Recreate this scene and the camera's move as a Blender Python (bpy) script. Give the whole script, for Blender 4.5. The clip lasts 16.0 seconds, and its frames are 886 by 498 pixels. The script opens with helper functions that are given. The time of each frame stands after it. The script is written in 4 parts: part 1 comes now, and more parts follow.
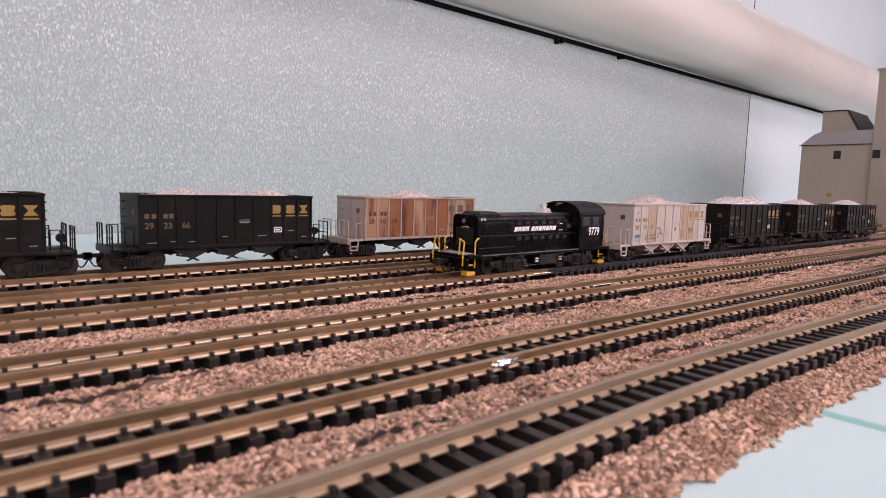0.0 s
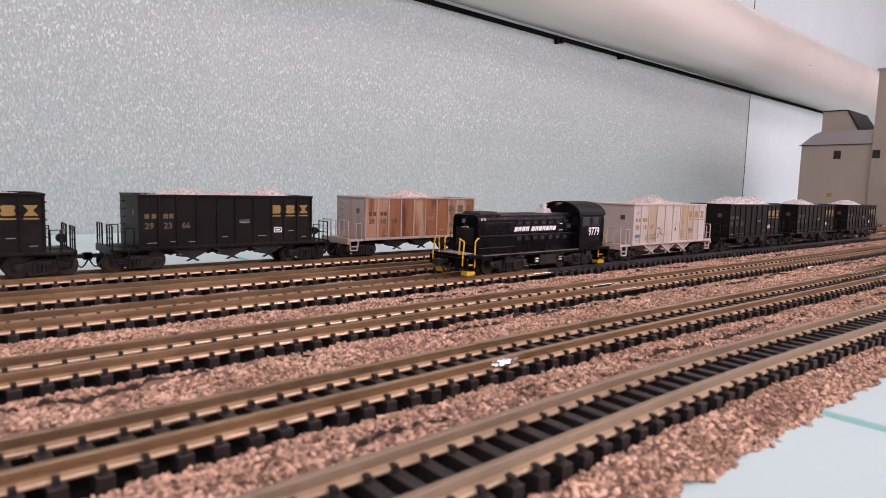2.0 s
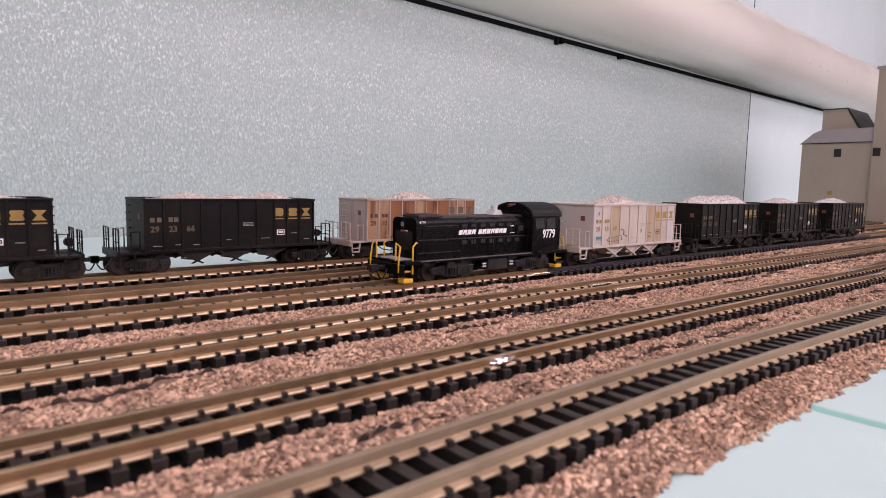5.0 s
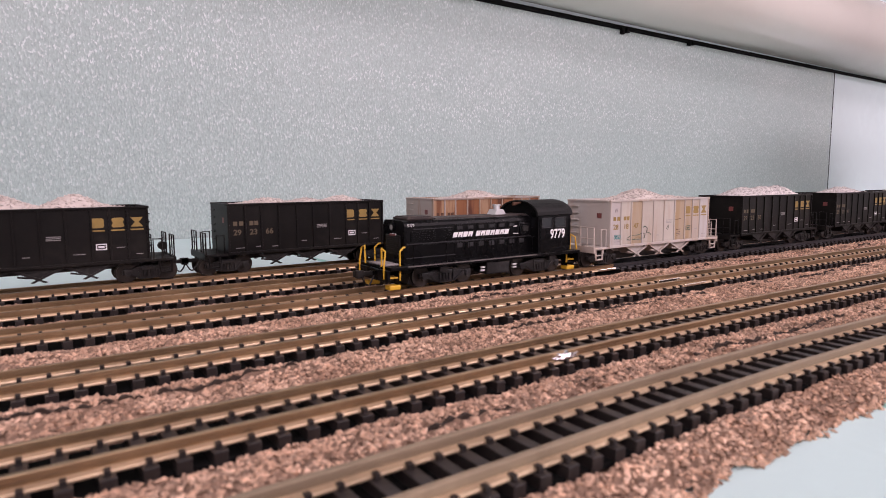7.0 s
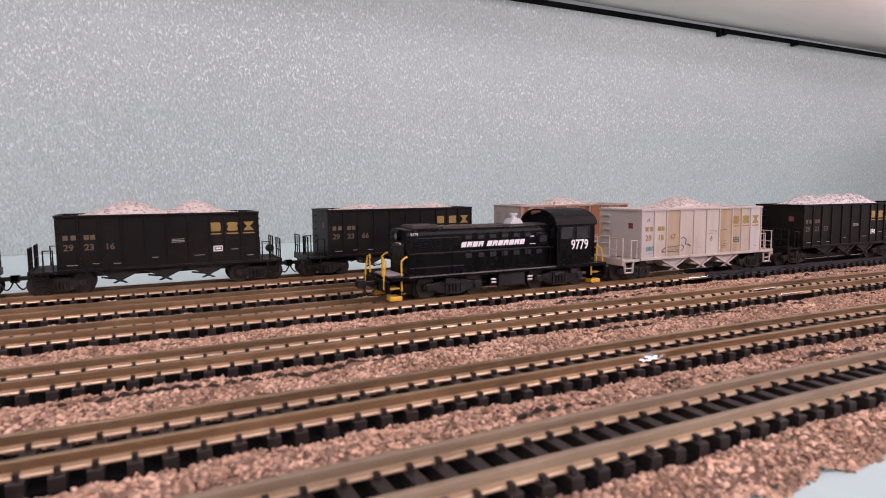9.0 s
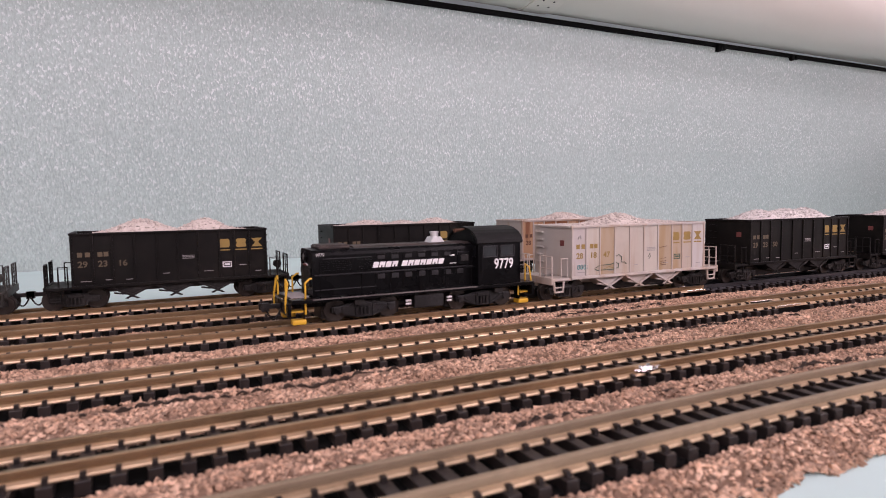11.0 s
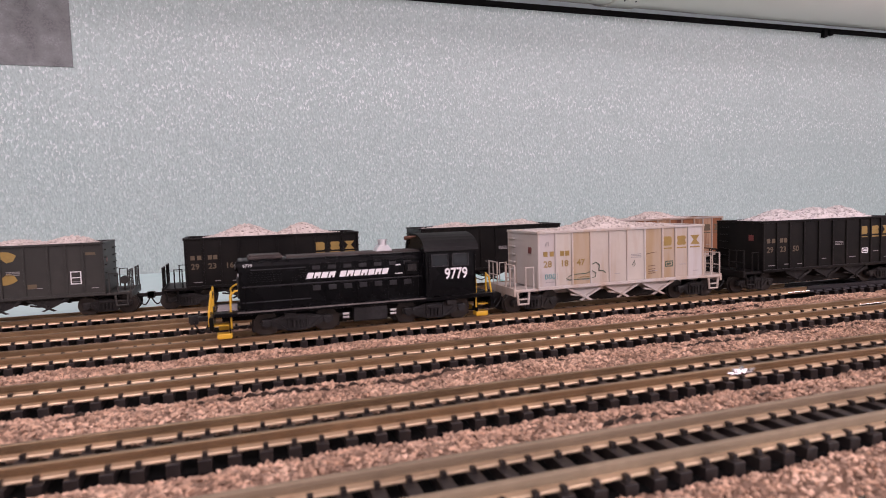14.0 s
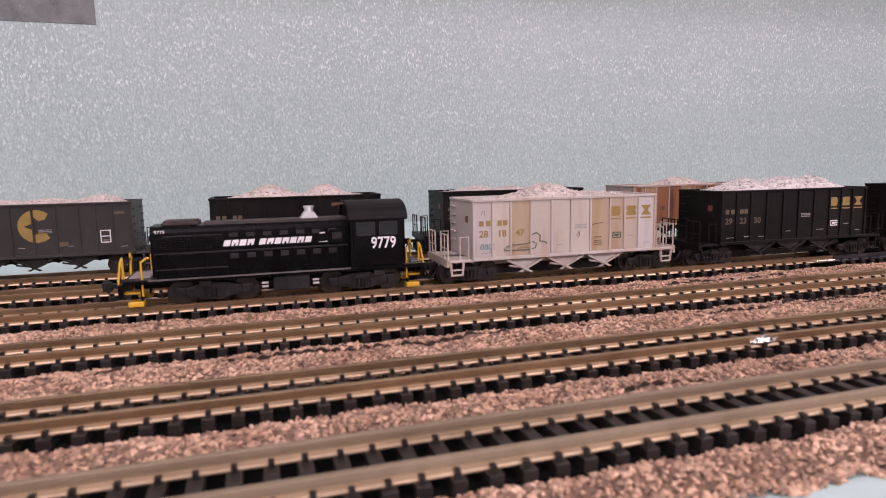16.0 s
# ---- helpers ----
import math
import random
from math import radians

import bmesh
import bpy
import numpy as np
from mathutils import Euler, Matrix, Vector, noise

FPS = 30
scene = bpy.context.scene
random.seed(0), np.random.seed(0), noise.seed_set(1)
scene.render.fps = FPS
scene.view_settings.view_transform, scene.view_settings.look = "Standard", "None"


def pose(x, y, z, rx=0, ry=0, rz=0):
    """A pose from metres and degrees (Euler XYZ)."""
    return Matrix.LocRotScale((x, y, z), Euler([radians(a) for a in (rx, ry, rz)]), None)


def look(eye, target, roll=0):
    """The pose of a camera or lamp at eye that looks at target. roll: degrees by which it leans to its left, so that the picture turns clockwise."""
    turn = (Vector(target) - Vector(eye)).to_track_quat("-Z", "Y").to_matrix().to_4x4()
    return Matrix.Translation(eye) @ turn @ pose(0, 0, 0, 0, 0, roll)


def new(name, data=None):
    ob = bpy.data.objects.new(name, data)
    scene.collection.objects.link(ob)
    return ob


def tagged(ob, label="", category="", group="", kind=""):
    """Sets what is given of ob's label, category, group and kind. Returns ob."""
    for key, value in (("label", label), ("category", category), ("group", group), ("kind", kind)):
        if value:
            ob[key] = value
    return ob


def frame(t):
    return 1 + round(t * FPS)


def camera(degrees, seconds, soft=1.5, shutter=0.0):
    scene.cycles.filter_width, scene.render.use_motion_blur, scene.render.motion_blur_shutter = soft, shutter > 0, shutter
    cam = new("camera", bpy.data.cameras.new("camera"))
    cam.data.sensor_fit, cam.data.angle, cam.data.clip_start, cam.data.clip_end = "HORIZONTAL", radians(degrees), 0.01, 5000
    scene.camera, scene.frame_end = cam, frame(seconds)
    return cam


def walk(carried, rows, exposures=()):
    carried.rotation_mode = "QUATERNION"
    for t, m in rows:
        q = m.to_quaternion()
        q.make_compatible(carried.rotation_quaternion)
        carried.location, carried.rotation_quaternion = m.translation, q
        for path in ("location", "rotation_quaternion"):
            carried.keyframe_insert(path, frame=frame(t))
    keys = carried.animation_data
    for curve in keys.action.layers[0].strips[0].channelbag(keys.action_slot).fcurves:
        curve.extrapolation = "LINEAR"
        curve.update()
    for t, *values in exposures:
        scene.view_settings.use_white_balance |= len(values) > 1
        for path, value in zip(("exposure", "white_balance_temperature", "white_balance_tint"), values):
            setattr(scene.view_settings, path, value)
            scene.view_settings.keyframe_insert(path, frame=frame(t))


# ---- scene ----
S = 0.01  # everything below is written in centimetres and stored in metres
LENS = 71.62
cam = camera(LENS, 16.0, soft=0.85)
walk(cam, [
    (0.0, look((-0.00375, 0.00593, 0.02828), (0.12688, 0.15597, 0.00766), 1.62)),
    (2.5, look((-0.00375, 0.00593, 0.02828), (0.12688, 0.15597, 0.00766), 1.62)),
    (3.0, look((-0.00366, 0.00570, 0.02846), (0.12686, 0.15587, 0.00814), 1.52)),
    (3.5, look((-0.00403, 0.00527, 0.02865), (0.12643, 0.15549, 0.00827), 1.45)),
    (5.8, look((-0.00675, 0.00157, 0.02932), (0.12200, 0.15319, 0.00854), 0.74)),
    (6.0, look((-0.00715, 0.00117, 0.02954), (0.11815, 0.15561, 0.00840), 0.57)),
    (6.5, look((-0.00719, 0.00090, 0.02944), (0.11225, 0.15986, 0.00786), 0.24)),
    (7.0, look((-0.00814, -0.00103, 0.03043), (0.10469, 0.16258, 0.00808), -0.31)),
    (7.5, look((-0.01044, -0.00234, 0.02936), (0.09504, 0.16609, 0.00696), -0.04)),
    (8.0, look((-0.01121, -0.00425, 0.02972), (0.08603, 0.16908, 0.00731), -0.39)),
    (8.5, look((-0.01199, -0.00533, 0.02981), (0.07820, 0.17191, 0.00857), -0.45)),
    (9.0, look((-0.01263, -0.00632, 0.03010), (0.07669, 0.17157, 0.01059), -0.42)),
    (9.5, look((-0.01294, -0.00723, 0.03018), (0.07582, 0.17124, 0.01369), -0.49)),
    (10.0, look((-0.01333, -0.00850, 0.03041), (0.07536, 0.17010, 0.01503), -0.65)),
    (12.3, look((-0.01571, -0.01305, 0.03118), (0.06974, 0.16717, 0.01644), -1.32)),
    (12.5, look((-0.01579, -0.01335, 0.03099), (0.06250, 0.17015, 0.01688), -1.62)),
    (13.0, look((-0.01592, -0.01356, 0.03099), (0.04663, 0.17589, 0.01701), -1.82)),
    (13.5, look((-0.01599, -0.01348, 0.03111), (0.04636, 0.17603, 0.01696), -1.69)),
    (14.0, look((-0.01607, -0.01395, 0.03116), (0.04669, 0.17543, 0.01718), -1.73)),
    (14.5, look((-0.01616, -0.01309, 0.03062), (0.04585, 0.17643, 0.01524), -1.40)),
    (15.0, look((-0.01658, -0.01283, 0.03013), (0.04393, 0.17692, 0.01179), -1.00)),
    (15.5, look((-0.01669, -0.01345, 0.03045), (0.04256, 0.17634, 0.00883), -0.87)),
    (16.0, look((-0.01746, -0.01422, 0.03182), (0.03899, 0.17585, 0.00558), -1.10)),
], [(0.0, 0.05, 6600, 35), (16.0, 0.0, 6600, 35)])
cam.data.dof.use_dof = True
cam.data.dof.focus_distance, cam.data.dof.aperture_fstop = 0.32, 50

# ---- light ----
world = bpy.data.worlds.new("room_light")
scene.world = world
world.use_nodes = True
world.node_tree.nodes["Background"].inputs[0].default_value = (0.9, 0.95, 1.0, 1)
world.node_tree.nodes["Background"].inputs[1].default_value = 0.2


# unseen soft panel standing in for the room's light
def room_fill_lamp(x, y, z, sx, sy, power, color):
    data = bpy.data.lights.new("room_fill_lamp", "AREA")
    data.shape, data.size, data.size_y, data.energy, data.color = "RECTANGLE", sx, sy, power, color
    ob = new("room_fill_lamp", data)
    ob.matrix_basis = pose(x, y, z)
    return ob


# far pair added to light the backdrop, near pair for the pipe's top
room_fill_lamp(-0.55, -1.35, 0.83, 1.2, 0.8, 17.0, (1.0, 0.93, 0.93))
room_fill_lamp(1.20, -1.35, 0.83, 1.4, 0.8, 29.5, (1.0, 0.93, 0.93))
room_fill_lamp(-0.45, -0.20, 0.83, 1.3, 0.25, 4.1, (1.0, 0.93, 0.93))
room_fill_lamp(1.25, -0.20, 0.83, 1.3, 0.25, 4.6, (1.0, 0.93, 0.93))


# ---- materials ----
def material(name, color, rough=0.5, metal=0.0, vary=0.0, scale=60.0, bump=0.0, bump_scale=400.0, tint=None, random_vary=0.0, spec=0.5):
    """Principled surface with large stains, fine grain and fine relief."""
    m = bpy.data.materials.new(name)
    m.use_nodes = True
    n, l = m.node_tree.nodes, m.node_tree.links
    b = n["Principled BSDF"]
    b.inputs["Roughness"].default_value, b.inputs["Metallic"].default_value = rough, metal
    b.inputs["Specular IOR Level"].default_value = spec
    c = (*color, 1)
    b.inputs["Base Color"].default_value = c
    co = n.new("ShaderNodeTexCoord")
    out = None
    if vary:
        n1, n2 = n.new("ShaderNodeTexNoise"), n.new("ShaderNodeTexNoise")
        n1.inputs["Scale"].default_value, n2.inputs["Scale"].default_value = scale, scale * 9
        n1.inputs["Detail"].default_value = n2.inputs["Detail"].default_value = 5
        l.new(co.outputs["Object"], n1.inputs["Vector"])
        l.new(co.outputs["Object"], n2.inputs["Vector"])
        mix1, mix2 = n.new("ShaderNodeMix"), n.new("ShaderNodeMix")
        mix1.data_type = mix2.data_type = "RGBA"
        dark = tuple(v * (1 - vary) for v in color)
        mix1.inputs["A"].default_value = (*dark, 1)
        mix1.inputs["B"].default_value = (*(tint or tuple(min(1, v * (1 + vary)) for v in color)), 1)
        r1 = n.new("ShaderNodeMapRange")
        r1.inputs["From Min"].default_value, r1.inputs["From Max"].default_value = 0.35, 0.65
        l.new(n1.outputs["Fac"], r1.inputs["Value"])
        l.new(r1.outputs["Result"], mix1.inputs["Factor"])
        mix2.inputs["B"].default_value = c
        r2 = n.new("ShaderNodeMapRange")
        r2.inputs["From Min"].default_value, r2.inputs["From Max"].default_value = 0.3, 0.7
        l.new(n2.outputs["Fac"], r2.inputs["Value"])
        l.new(r2.outputs["Result"], mix2.inputs["Factor"])
        l.new(mix1.outputs["Result"], mix2.inputs["A"])
        out = mix2.outputs["Result"]
        rr = n.new("ShaderNodeMapRange")
        rr.inputs["To Min"].default_value, rr.inputs["To Max"].default_value = max(0.05, rough - 0.12), min(1, rough + 0.12)
        l.new(n1.outputs["Fac"], rr.inputs["Value"])
        l.new(rr.outputs["Result"], b.inputs["Roughness"])
    if random_vary:
        info = n.new("ShaderNodeNewGeometry")
        hsv = n.new("ShaderNodeHueSaturation")
        rv = n.new("ShaderNodeMapRange")
        rv.inputs["To Min"].default_value, rv.inputs["To Max"].default_value = 1 - random_vary, 1 + random_vary
        l.new(info.outputs["Random Per Island"], rv.inputs["Value"])
        l.new(rv.outputs["Result"], hsv.inputs["Value"])
        if out:
            l.new(out, hsv.inputs["Color"])
        else:
            hsv.inputs["Color"].default_value = c
        out = hsv.outputs["Color"]
    if out:
        l.new(out, b.inputs["Base Color"])
    if bump:
        nb, bp = n.new("ShaderNodeTexNoise"), n.new("ShaderNodeBump")
        nb.inputs["Scale"].default_value, nb.inputs["Detail"].default_value = bump_scale, 4
        bp.inputs["Strength"].default_value, bp.inputs["Distance"].default_value = bump, 0.0006
        l.new(co.outputs["Object"], nb.inputs["Vector"])
        l.new(nb.outputs["Fac"], bp.inputs["Height"])
        l.new(bp.outputs["Normal"], b.inputs["Normal"])
    return m


def board_material():
    """Pale blue foam board whose skin is crushed into small upright glints."""
    m = material("speckled_foam", (0.42, 0.47, 0.48), 0.36, 0.0, spec=0.7)
    n, l = m.node_tree.nodes, m.node_tree.links
    b = n["Principled BSDF"]
    co, mp = n.new("ShaderNodeTexCoord"), n.new("ShaderNodeMapping")
    mp.inputs["Rotation"].default_value = (0, radians(14), 0)
    mp.inputs["Scale"].default_value = (1.0, 1.0, 0.55)
    l.new(co.outputs["Object"], mp.inputs["Vector"])
    fleck, big, fine = n.new("ShaderNodeTexNoise"), n.new("ShaderNodeTexNoise"), n.new("ShaderNodeTexNoise")
    fleck.inputs["Scale"].default_value, fleck.inputs["Detail"].default_value, fleck.inputs["Roughness"].default_value = 720, 2.0, 0.6
    big.inputs["Scale"].default_value, big.inputs["Detail"].default_value = 9, 3
    fine.inputs["Scale"].default_value, fine.inputs["Detail"].default_value = 900, 3
    l.new(mp.outputs["Vector"], fleck.inputs["Vector"])
    l.new(co.outputs["Object"], big.inputs["Vector"])
    l.new(mp.outputs["Vector"], fine.inputs["Vector"])
    ramp = n.new("ShaderNodeMapRange")
    ramp.inputs["From Min"].default_value, ramp.inputs["From Max"].default_value = 0.55, 0.65
    l.new(fleck.outputs["Fac"], ramp.inputs["Value"])
    ground = n.new("ShaderNodeMix")
    ground.data_type = "RGBA"
    ground.inputs["A"].default_value, ground.inputs["B"].default_value = (0.305, 0.405, 0.387, 1), (0.385, 0.475, 0.455, 1)
    l.new(big.outputs["Fac"], ground.inputs["Factor"])
    grain = n.new("ShaderNodeMix")
    grain.data_type, grain.blend_type = "RGBA", "OVERLAY"
    grain.inputs["Factor"].default_value = 0.35
    l.new(ground.outputs["Result"], grain.inputs["A"])
    l.new(fine.outputs["Fac"], grain.inputs["B"])
    mix = n.new("ShaderNodeMix")
    mix.data_type = "RGBA"
    mix.inputs["B"].default_value = (0.63, 0.69, 0.68, 1)
    # the flecks thin out towards the lower edge
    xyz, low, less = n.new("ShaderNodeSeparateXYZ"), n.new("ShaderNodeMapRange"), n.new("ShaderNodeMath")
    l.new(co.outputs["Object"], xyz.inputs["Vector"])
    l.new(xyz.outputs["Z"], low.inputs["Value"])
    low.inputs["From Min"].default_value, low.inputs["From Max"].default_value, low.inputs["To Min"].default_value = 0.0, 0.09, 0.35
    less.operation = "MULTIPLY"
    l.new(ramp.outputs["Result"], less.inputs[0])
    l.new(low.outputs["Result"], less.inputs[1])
    # long level bands in which the flecks are thicker or thinner
    flat, band, bands, thick = n.new("ShaderNodeMapping"), n.new("ShaderNodeTexNoise"), n.new("ShaderNodeMapRange"), n.new("ShaderNodeMath")
    flat.inputs["Scale"].default_value = (0.05, 1.0, 1.0)
    band.inputs["Scale"].default_value, band.inputs["Detail"].default_value = 110, 3
    l.new(co.outputs["Object"], flat.inputs["Vector"])
    l.new(flat.outputs["Vector"], band.inputs["Vector"])
    l.new(band.outputs["Fac"], bands.inputs["Value"])
    bands.inputs["From Min"].default_value, bands.inputs["From Max"].default_value, bands.inputs["To Min"].default_value = 0.35, 0.62, 0.55
    thick.operation = "MULTIPLY"
    l.new(less.outputs["Value"], thick.inputs[0])
    l.new(bands.outputs["Result"], thick.inputs[1])
    l.new(thick.outputs["Value"], mix.inputs["Factor"])
    l.new(grain.outputs["Result"], mix.inputs["A"])
    l.new(mix.outputs["Result"], b.inputs["Base Color"])
    bp = n.new("ShaderNodeBump")
    bp.inputs["Strength"].default_value, bp.inputs["Distance"].default_value = 0.75, 0.0008
    l.new(fleck.outputs["Fac"], bp.inputs["Height"])
    l.new(bp.outputs["Normal"], b.inputs["Normal"])
    return m


M = {
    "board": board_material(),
    "plain_board": material("plain_foam", (0.58, 0.69, 0.70), 0.6, 0, 0.05, 9, 0.1, 300),
    "table": material("table_foam", (0.53, 0.715, 0.70), 0.5, 0, 0.09, 14, 0.2, 250),
    "glue": material("green_glue", (0.22, 0.52, 0.46), 0.6, 0, 0.2, 60),
    "pipe": material("pvc", (0.70, 0.665, 0.60), 0.18, 0, 0.025, 8, 0.03, 60),
    "black_gap": material("shade_and_scuff_black", (0.008, 0.008, 0.008), 0.9, 0, 0.3, 80, spec=0.1),
    "wall": material("room_paint", (0.72, 0.71, 0.69), 0.8, 0, 0.05, 3),
    "ceiling": material("ceiling_paint", (0.75, 0.74, 0.72), 0.9, 0, 0.03, 3),
    "room_floor": material("room_floor", (0.42, 0.38, 0.34), 0.7, 0, 0.15, 5),
    "bed": material("ballast_bed", (0.22, 0.135, 0.09), 0.95, 0, 0.35, 160, 0.8, 900),
    "grain": material("ballast_grain", (0.465, 0.29, 0.192), 0.85, 0, 0.42, 120, 0, 0, (0.64, 0.45, 0.33), 0.58),
    "tie": material("tie_plastic", (0.021, 0.017, 0.016), 0.45, 0, 0.35, 150, 0.15, 700, None, 0.0, 0.4),
    "rail": material("rail_web", (0.335, 0.23, 0.132), 0.33, 0.75, 0.25, 60, 0.05, 500, None, 0.0, 0.4),
    # paler than the web: the light the foot catches is in its colour
    "foot": material("rail_foot", (0.60, 0.455, 0.30), 0.34, 0.65, 0.25, 120),
    "grey_rail": material("grey_rail", (0.29, 0.225, 0.15), 0.5, 0.3, 0.2, 60, 0.05, 500, None, 0.0, 0.35),
    "dark_rail": material("dark_rail", (0.05, 0.05, 0.055), 0.4, 0.5, 0.3, 90),
    "bright": material("bare_metal", (0.85, 0.80, 0.72), 0.22, 1.0, 0.05, 100),
    "solder": material("solder", (0.85, 0.84, 0.86), 0.18, 1.0, 0.1, 300, 0.4, 500),
    "black": material("loco_black", (0.0035, 0.0035, 0.004), 0.28, 0, 0.3, 120, 0.04, 900, None, 0.0, 0.10),
    "roof_black": material("cab_roof_black", (0.010, 0.010, 0.010), 0.55, 0, 0.4, 100, 0.1, 700, None, 0.0, 0.15),
    "edge_highlight": material("edge_highlight", (0.11, 0.10, 0.095), 0.5, 0, 0.5, 160, 0.1, 700, (0.17, 0.16, 0.15)),
    "hood_top": material("sooty_hood_top", (0.045, 0.036, 0.034), 0.6, 0, 0.5, 100, 0.15, 700, (0.085, 0.066, 0.058), 0.0, 0.2),
    "louvre": material("louvre_and_highlight_grey", (0.024, 0.024, 0.026), 0.5, 0, 0.3, 200, 0.1, 700, None, 0.0, 0.3),
    "loco_truck": material("truck_black", (0.009, 0.009, 0.0095), 0.42, 0, 0.5, 150, 0.1, 700, (0.03, 0.03, 0.031), 0.0, 0.35),
    "under": material("underframe_black", (0.010, 0.0095, 0.009), 0.45, 0.0, 0.5, 130, 0.2, 700, (0.036, 0.033, 0.031), 0.0, 0.3),
    "car_black": material("car_black", (0.008, 0.0076, 0.0072), 0.45, 0, 0.3, 50, 0.05, 600, (0.019, 0.0165, 0.0145), 0.0, 0.11),
    "car_old": material("car_weathered", (0.034, 0.034, 0.030), 0.5, 0, 0.25, 50, 0.05, 600, (0.05, 0.048, 0.043), 0.0, 0.25),
    "tan_load": material("pink_stone", (0.54, 0.48, 0.435), 0.9, 0, 0.12, 300, 0, 0, (0.62, 0.565, 0.52), 0.16),
    "grey_load": material("grey_stone", (0.58, 0.545, 0.52), 0.9, 0, 0.12, 300, 0, 0, (0.68, 0.65, 0.63), 0.22),
    "yellow": material("rail_yellow", (0.72, 0.42, 0.03), 0.4, 0, 0.1, 120),
    "gold": material("worn_yellow", (0.29, 0.19, 0.045), 0.5, 0, 0.25, 200),
    "dull_gold": material("faded_yellow", (0.11, 0.082, 0.045), 0.6, 0, 0.3, 200),
    "white": material("white_paint", (0.82, 0.82, 0.82), 0.4, 0, 0.05, 150),
    "grey": material("grey_paint", (0.30, 0.29, 0.28), 0.5, 0, 0.2, 150),
    "silver": material("silver_casting", (0.66, 0.65, 0.66), 0.3, 0.6, 0.1, 150),
    "wheel": material("wheel_metal", (0.05, 0.043, 0.038), 0.4, 0.7, 0.3, 200),
    "glass": material("cab_glass", (0.015, 0.016, 0.018), 0.08, 0, 0, spec=0.3),
    "lens": material("headlight_lens", (0.22, 0.22, 0.21), 0.1, 0, 0),
    "red": material("red_placard", (0.16, 0.04, 0.035), 0.5, 0, 0.2, 200),
    "card": material("tan_card", (0.355, 0.305, 0.245), 0.85, 0, 0.08, 20, 0.05, 300),
    "card_roof": material("grey_card", (0.33, 0.30, 0.30), 0.8, 0, 0.1, 20),
    "card_dark": material("printed_black", (0.01, 0.008, 0.008), 0.7, 0, 0.1, 60),
    "foil": material("grey_tape", (0.15, 0.158, 0.157), 0.5, 0.1, 0.5, 120, 0.4, 500),
    "teal": material("teal_marks", (0.08, 0.30, 0.30), 0.6, 0, 0.2, 200),
    "dark_green": material("green_marks", (0.05, 0.09, 0.06), 0.6, 0, 0.2, 200),
    "web_and_gap_shade": material("web_and_gap_shade", (0.004, 0.004, 0.004), 0.9, 0, 0.3, 150, spec=0.1),
    "crack_dark": material("crack_dark_brown", (0.035, 0.022, 0.015), 0.95, 0, 0.4, 200),
    "brown_bit": material("brown_scrap", (0.10, 0.04, 0.02), 0.8, 0, 0.3, 200),
}


def streaked(name, base, stain, amount, across, seed, second, lo=0.52):
    """Paint with rust or dust running down it in upright streaks."""
    m = material(name, base, 0.55, 0, 0.08, 60, 0.06, 700)
    n, l = m.node_tree.nodes, m.node_tree.links
    b = n["Principled BSDF"]
    before = b.inputs["Base Color"].links[0].from_socket
    co, mp, st, pa = n.new("ShaderNodeTexCoord"), n.new("ShaderNodeMapping"), n.new("ShaderNodeTexNoise"), n.new("ShaderNodeTexNoise")
    mp.inputs["Scale"].default_value = (1, 1, 0.12)
    mp.inputs["Location"].default_value = (seed, seed, 0)
    st.inputs["Scale"].default_value, st.inputs["Detail"].default_value = across, 5
    pa.inputs["Scale"].default_value, pa.inputs["Detail"].default_value = 45, 3
    l.new(co.outputs["Object"], mp.inputs["Vector"])
    l.new(mp.outputs["Vector"], st.inputs["Vector"])
    l.new(mp.outputs["Vector"], pa.inputs["Vector"])
    r, r2 = n.new("ShaderNodeMapRange"), n.new("ShaderNodeMapRange")
    r.inputs["From Min"].default_value, r.inputs["From Max"].default_value, r.inputs["To Max"].default_value = lo, lo + 0.13, amount
    r2.inputs["From Min"].default_value, r2.inputs["From Max"].default_value, r2.inputs["To Max"].default_value = 0.45, 0.62, 0.75
    l.new(st.outputs["Fac"], r.inputs["Value"])
    l.new(pa.outputs["Fac"], r2.inputs["Value"])
    m1, m2 = n.new("ShaderNodeMix"), n.new("ShaderNodeMix")
    m1.data_type = m2.data_type = "RGBA"
    m1.inputs["B"].default_value, m2.inputs["B"].default_value = (*second, 1), (*stain, 1)
    l.new(r2.outputs["Result"], m1.inputs["Factor"])
    l.new(before, m1.inputs["A"])
    l.new(r.outputs["Result"], m2.inputs["Factor"])
    l.new(m1.outputs["Result"], m2.inputs["A"])
    l.new(m2.outputs["Result"], b.inputs["Base Color"])
    return m


M["car_silver"] = streaked("car_silver", (0.49, 0.46, 0.43), (0.42, 0.28, 0.16), 0.5, 240, 3.7, (0.47, 0.385, 0.32))
M["car_rust"] = streaked("car_rust", (0.38, 0.33, 0.30), (0.26, 0.15, 0.08), 0.7, 260, 1.2, (0.36, 0.28, 0.21))
M["rust_panel"] = streaked("rust_panel", (0.25, 0.095, 0.032), (0.08, 0.018, 0.005), 0.95, 330, 6.3, (0.20, 0.07, 0.022), 0.47)
M["pale_rust"] = streaked("pale_rust", (0.40, 0.255, 0.155), (0.16, 0.05, 0.014), 0.9, 300, 7.9, (0.33, 0.18, 0.085), 0.51)
M["lilac"] = streaked("lilac_white", (0.50, 0.48, 0.46), (0.40, 0.32, 0.25), 0.55, 300, 2.2, (0.44, 0.39, 0.37))
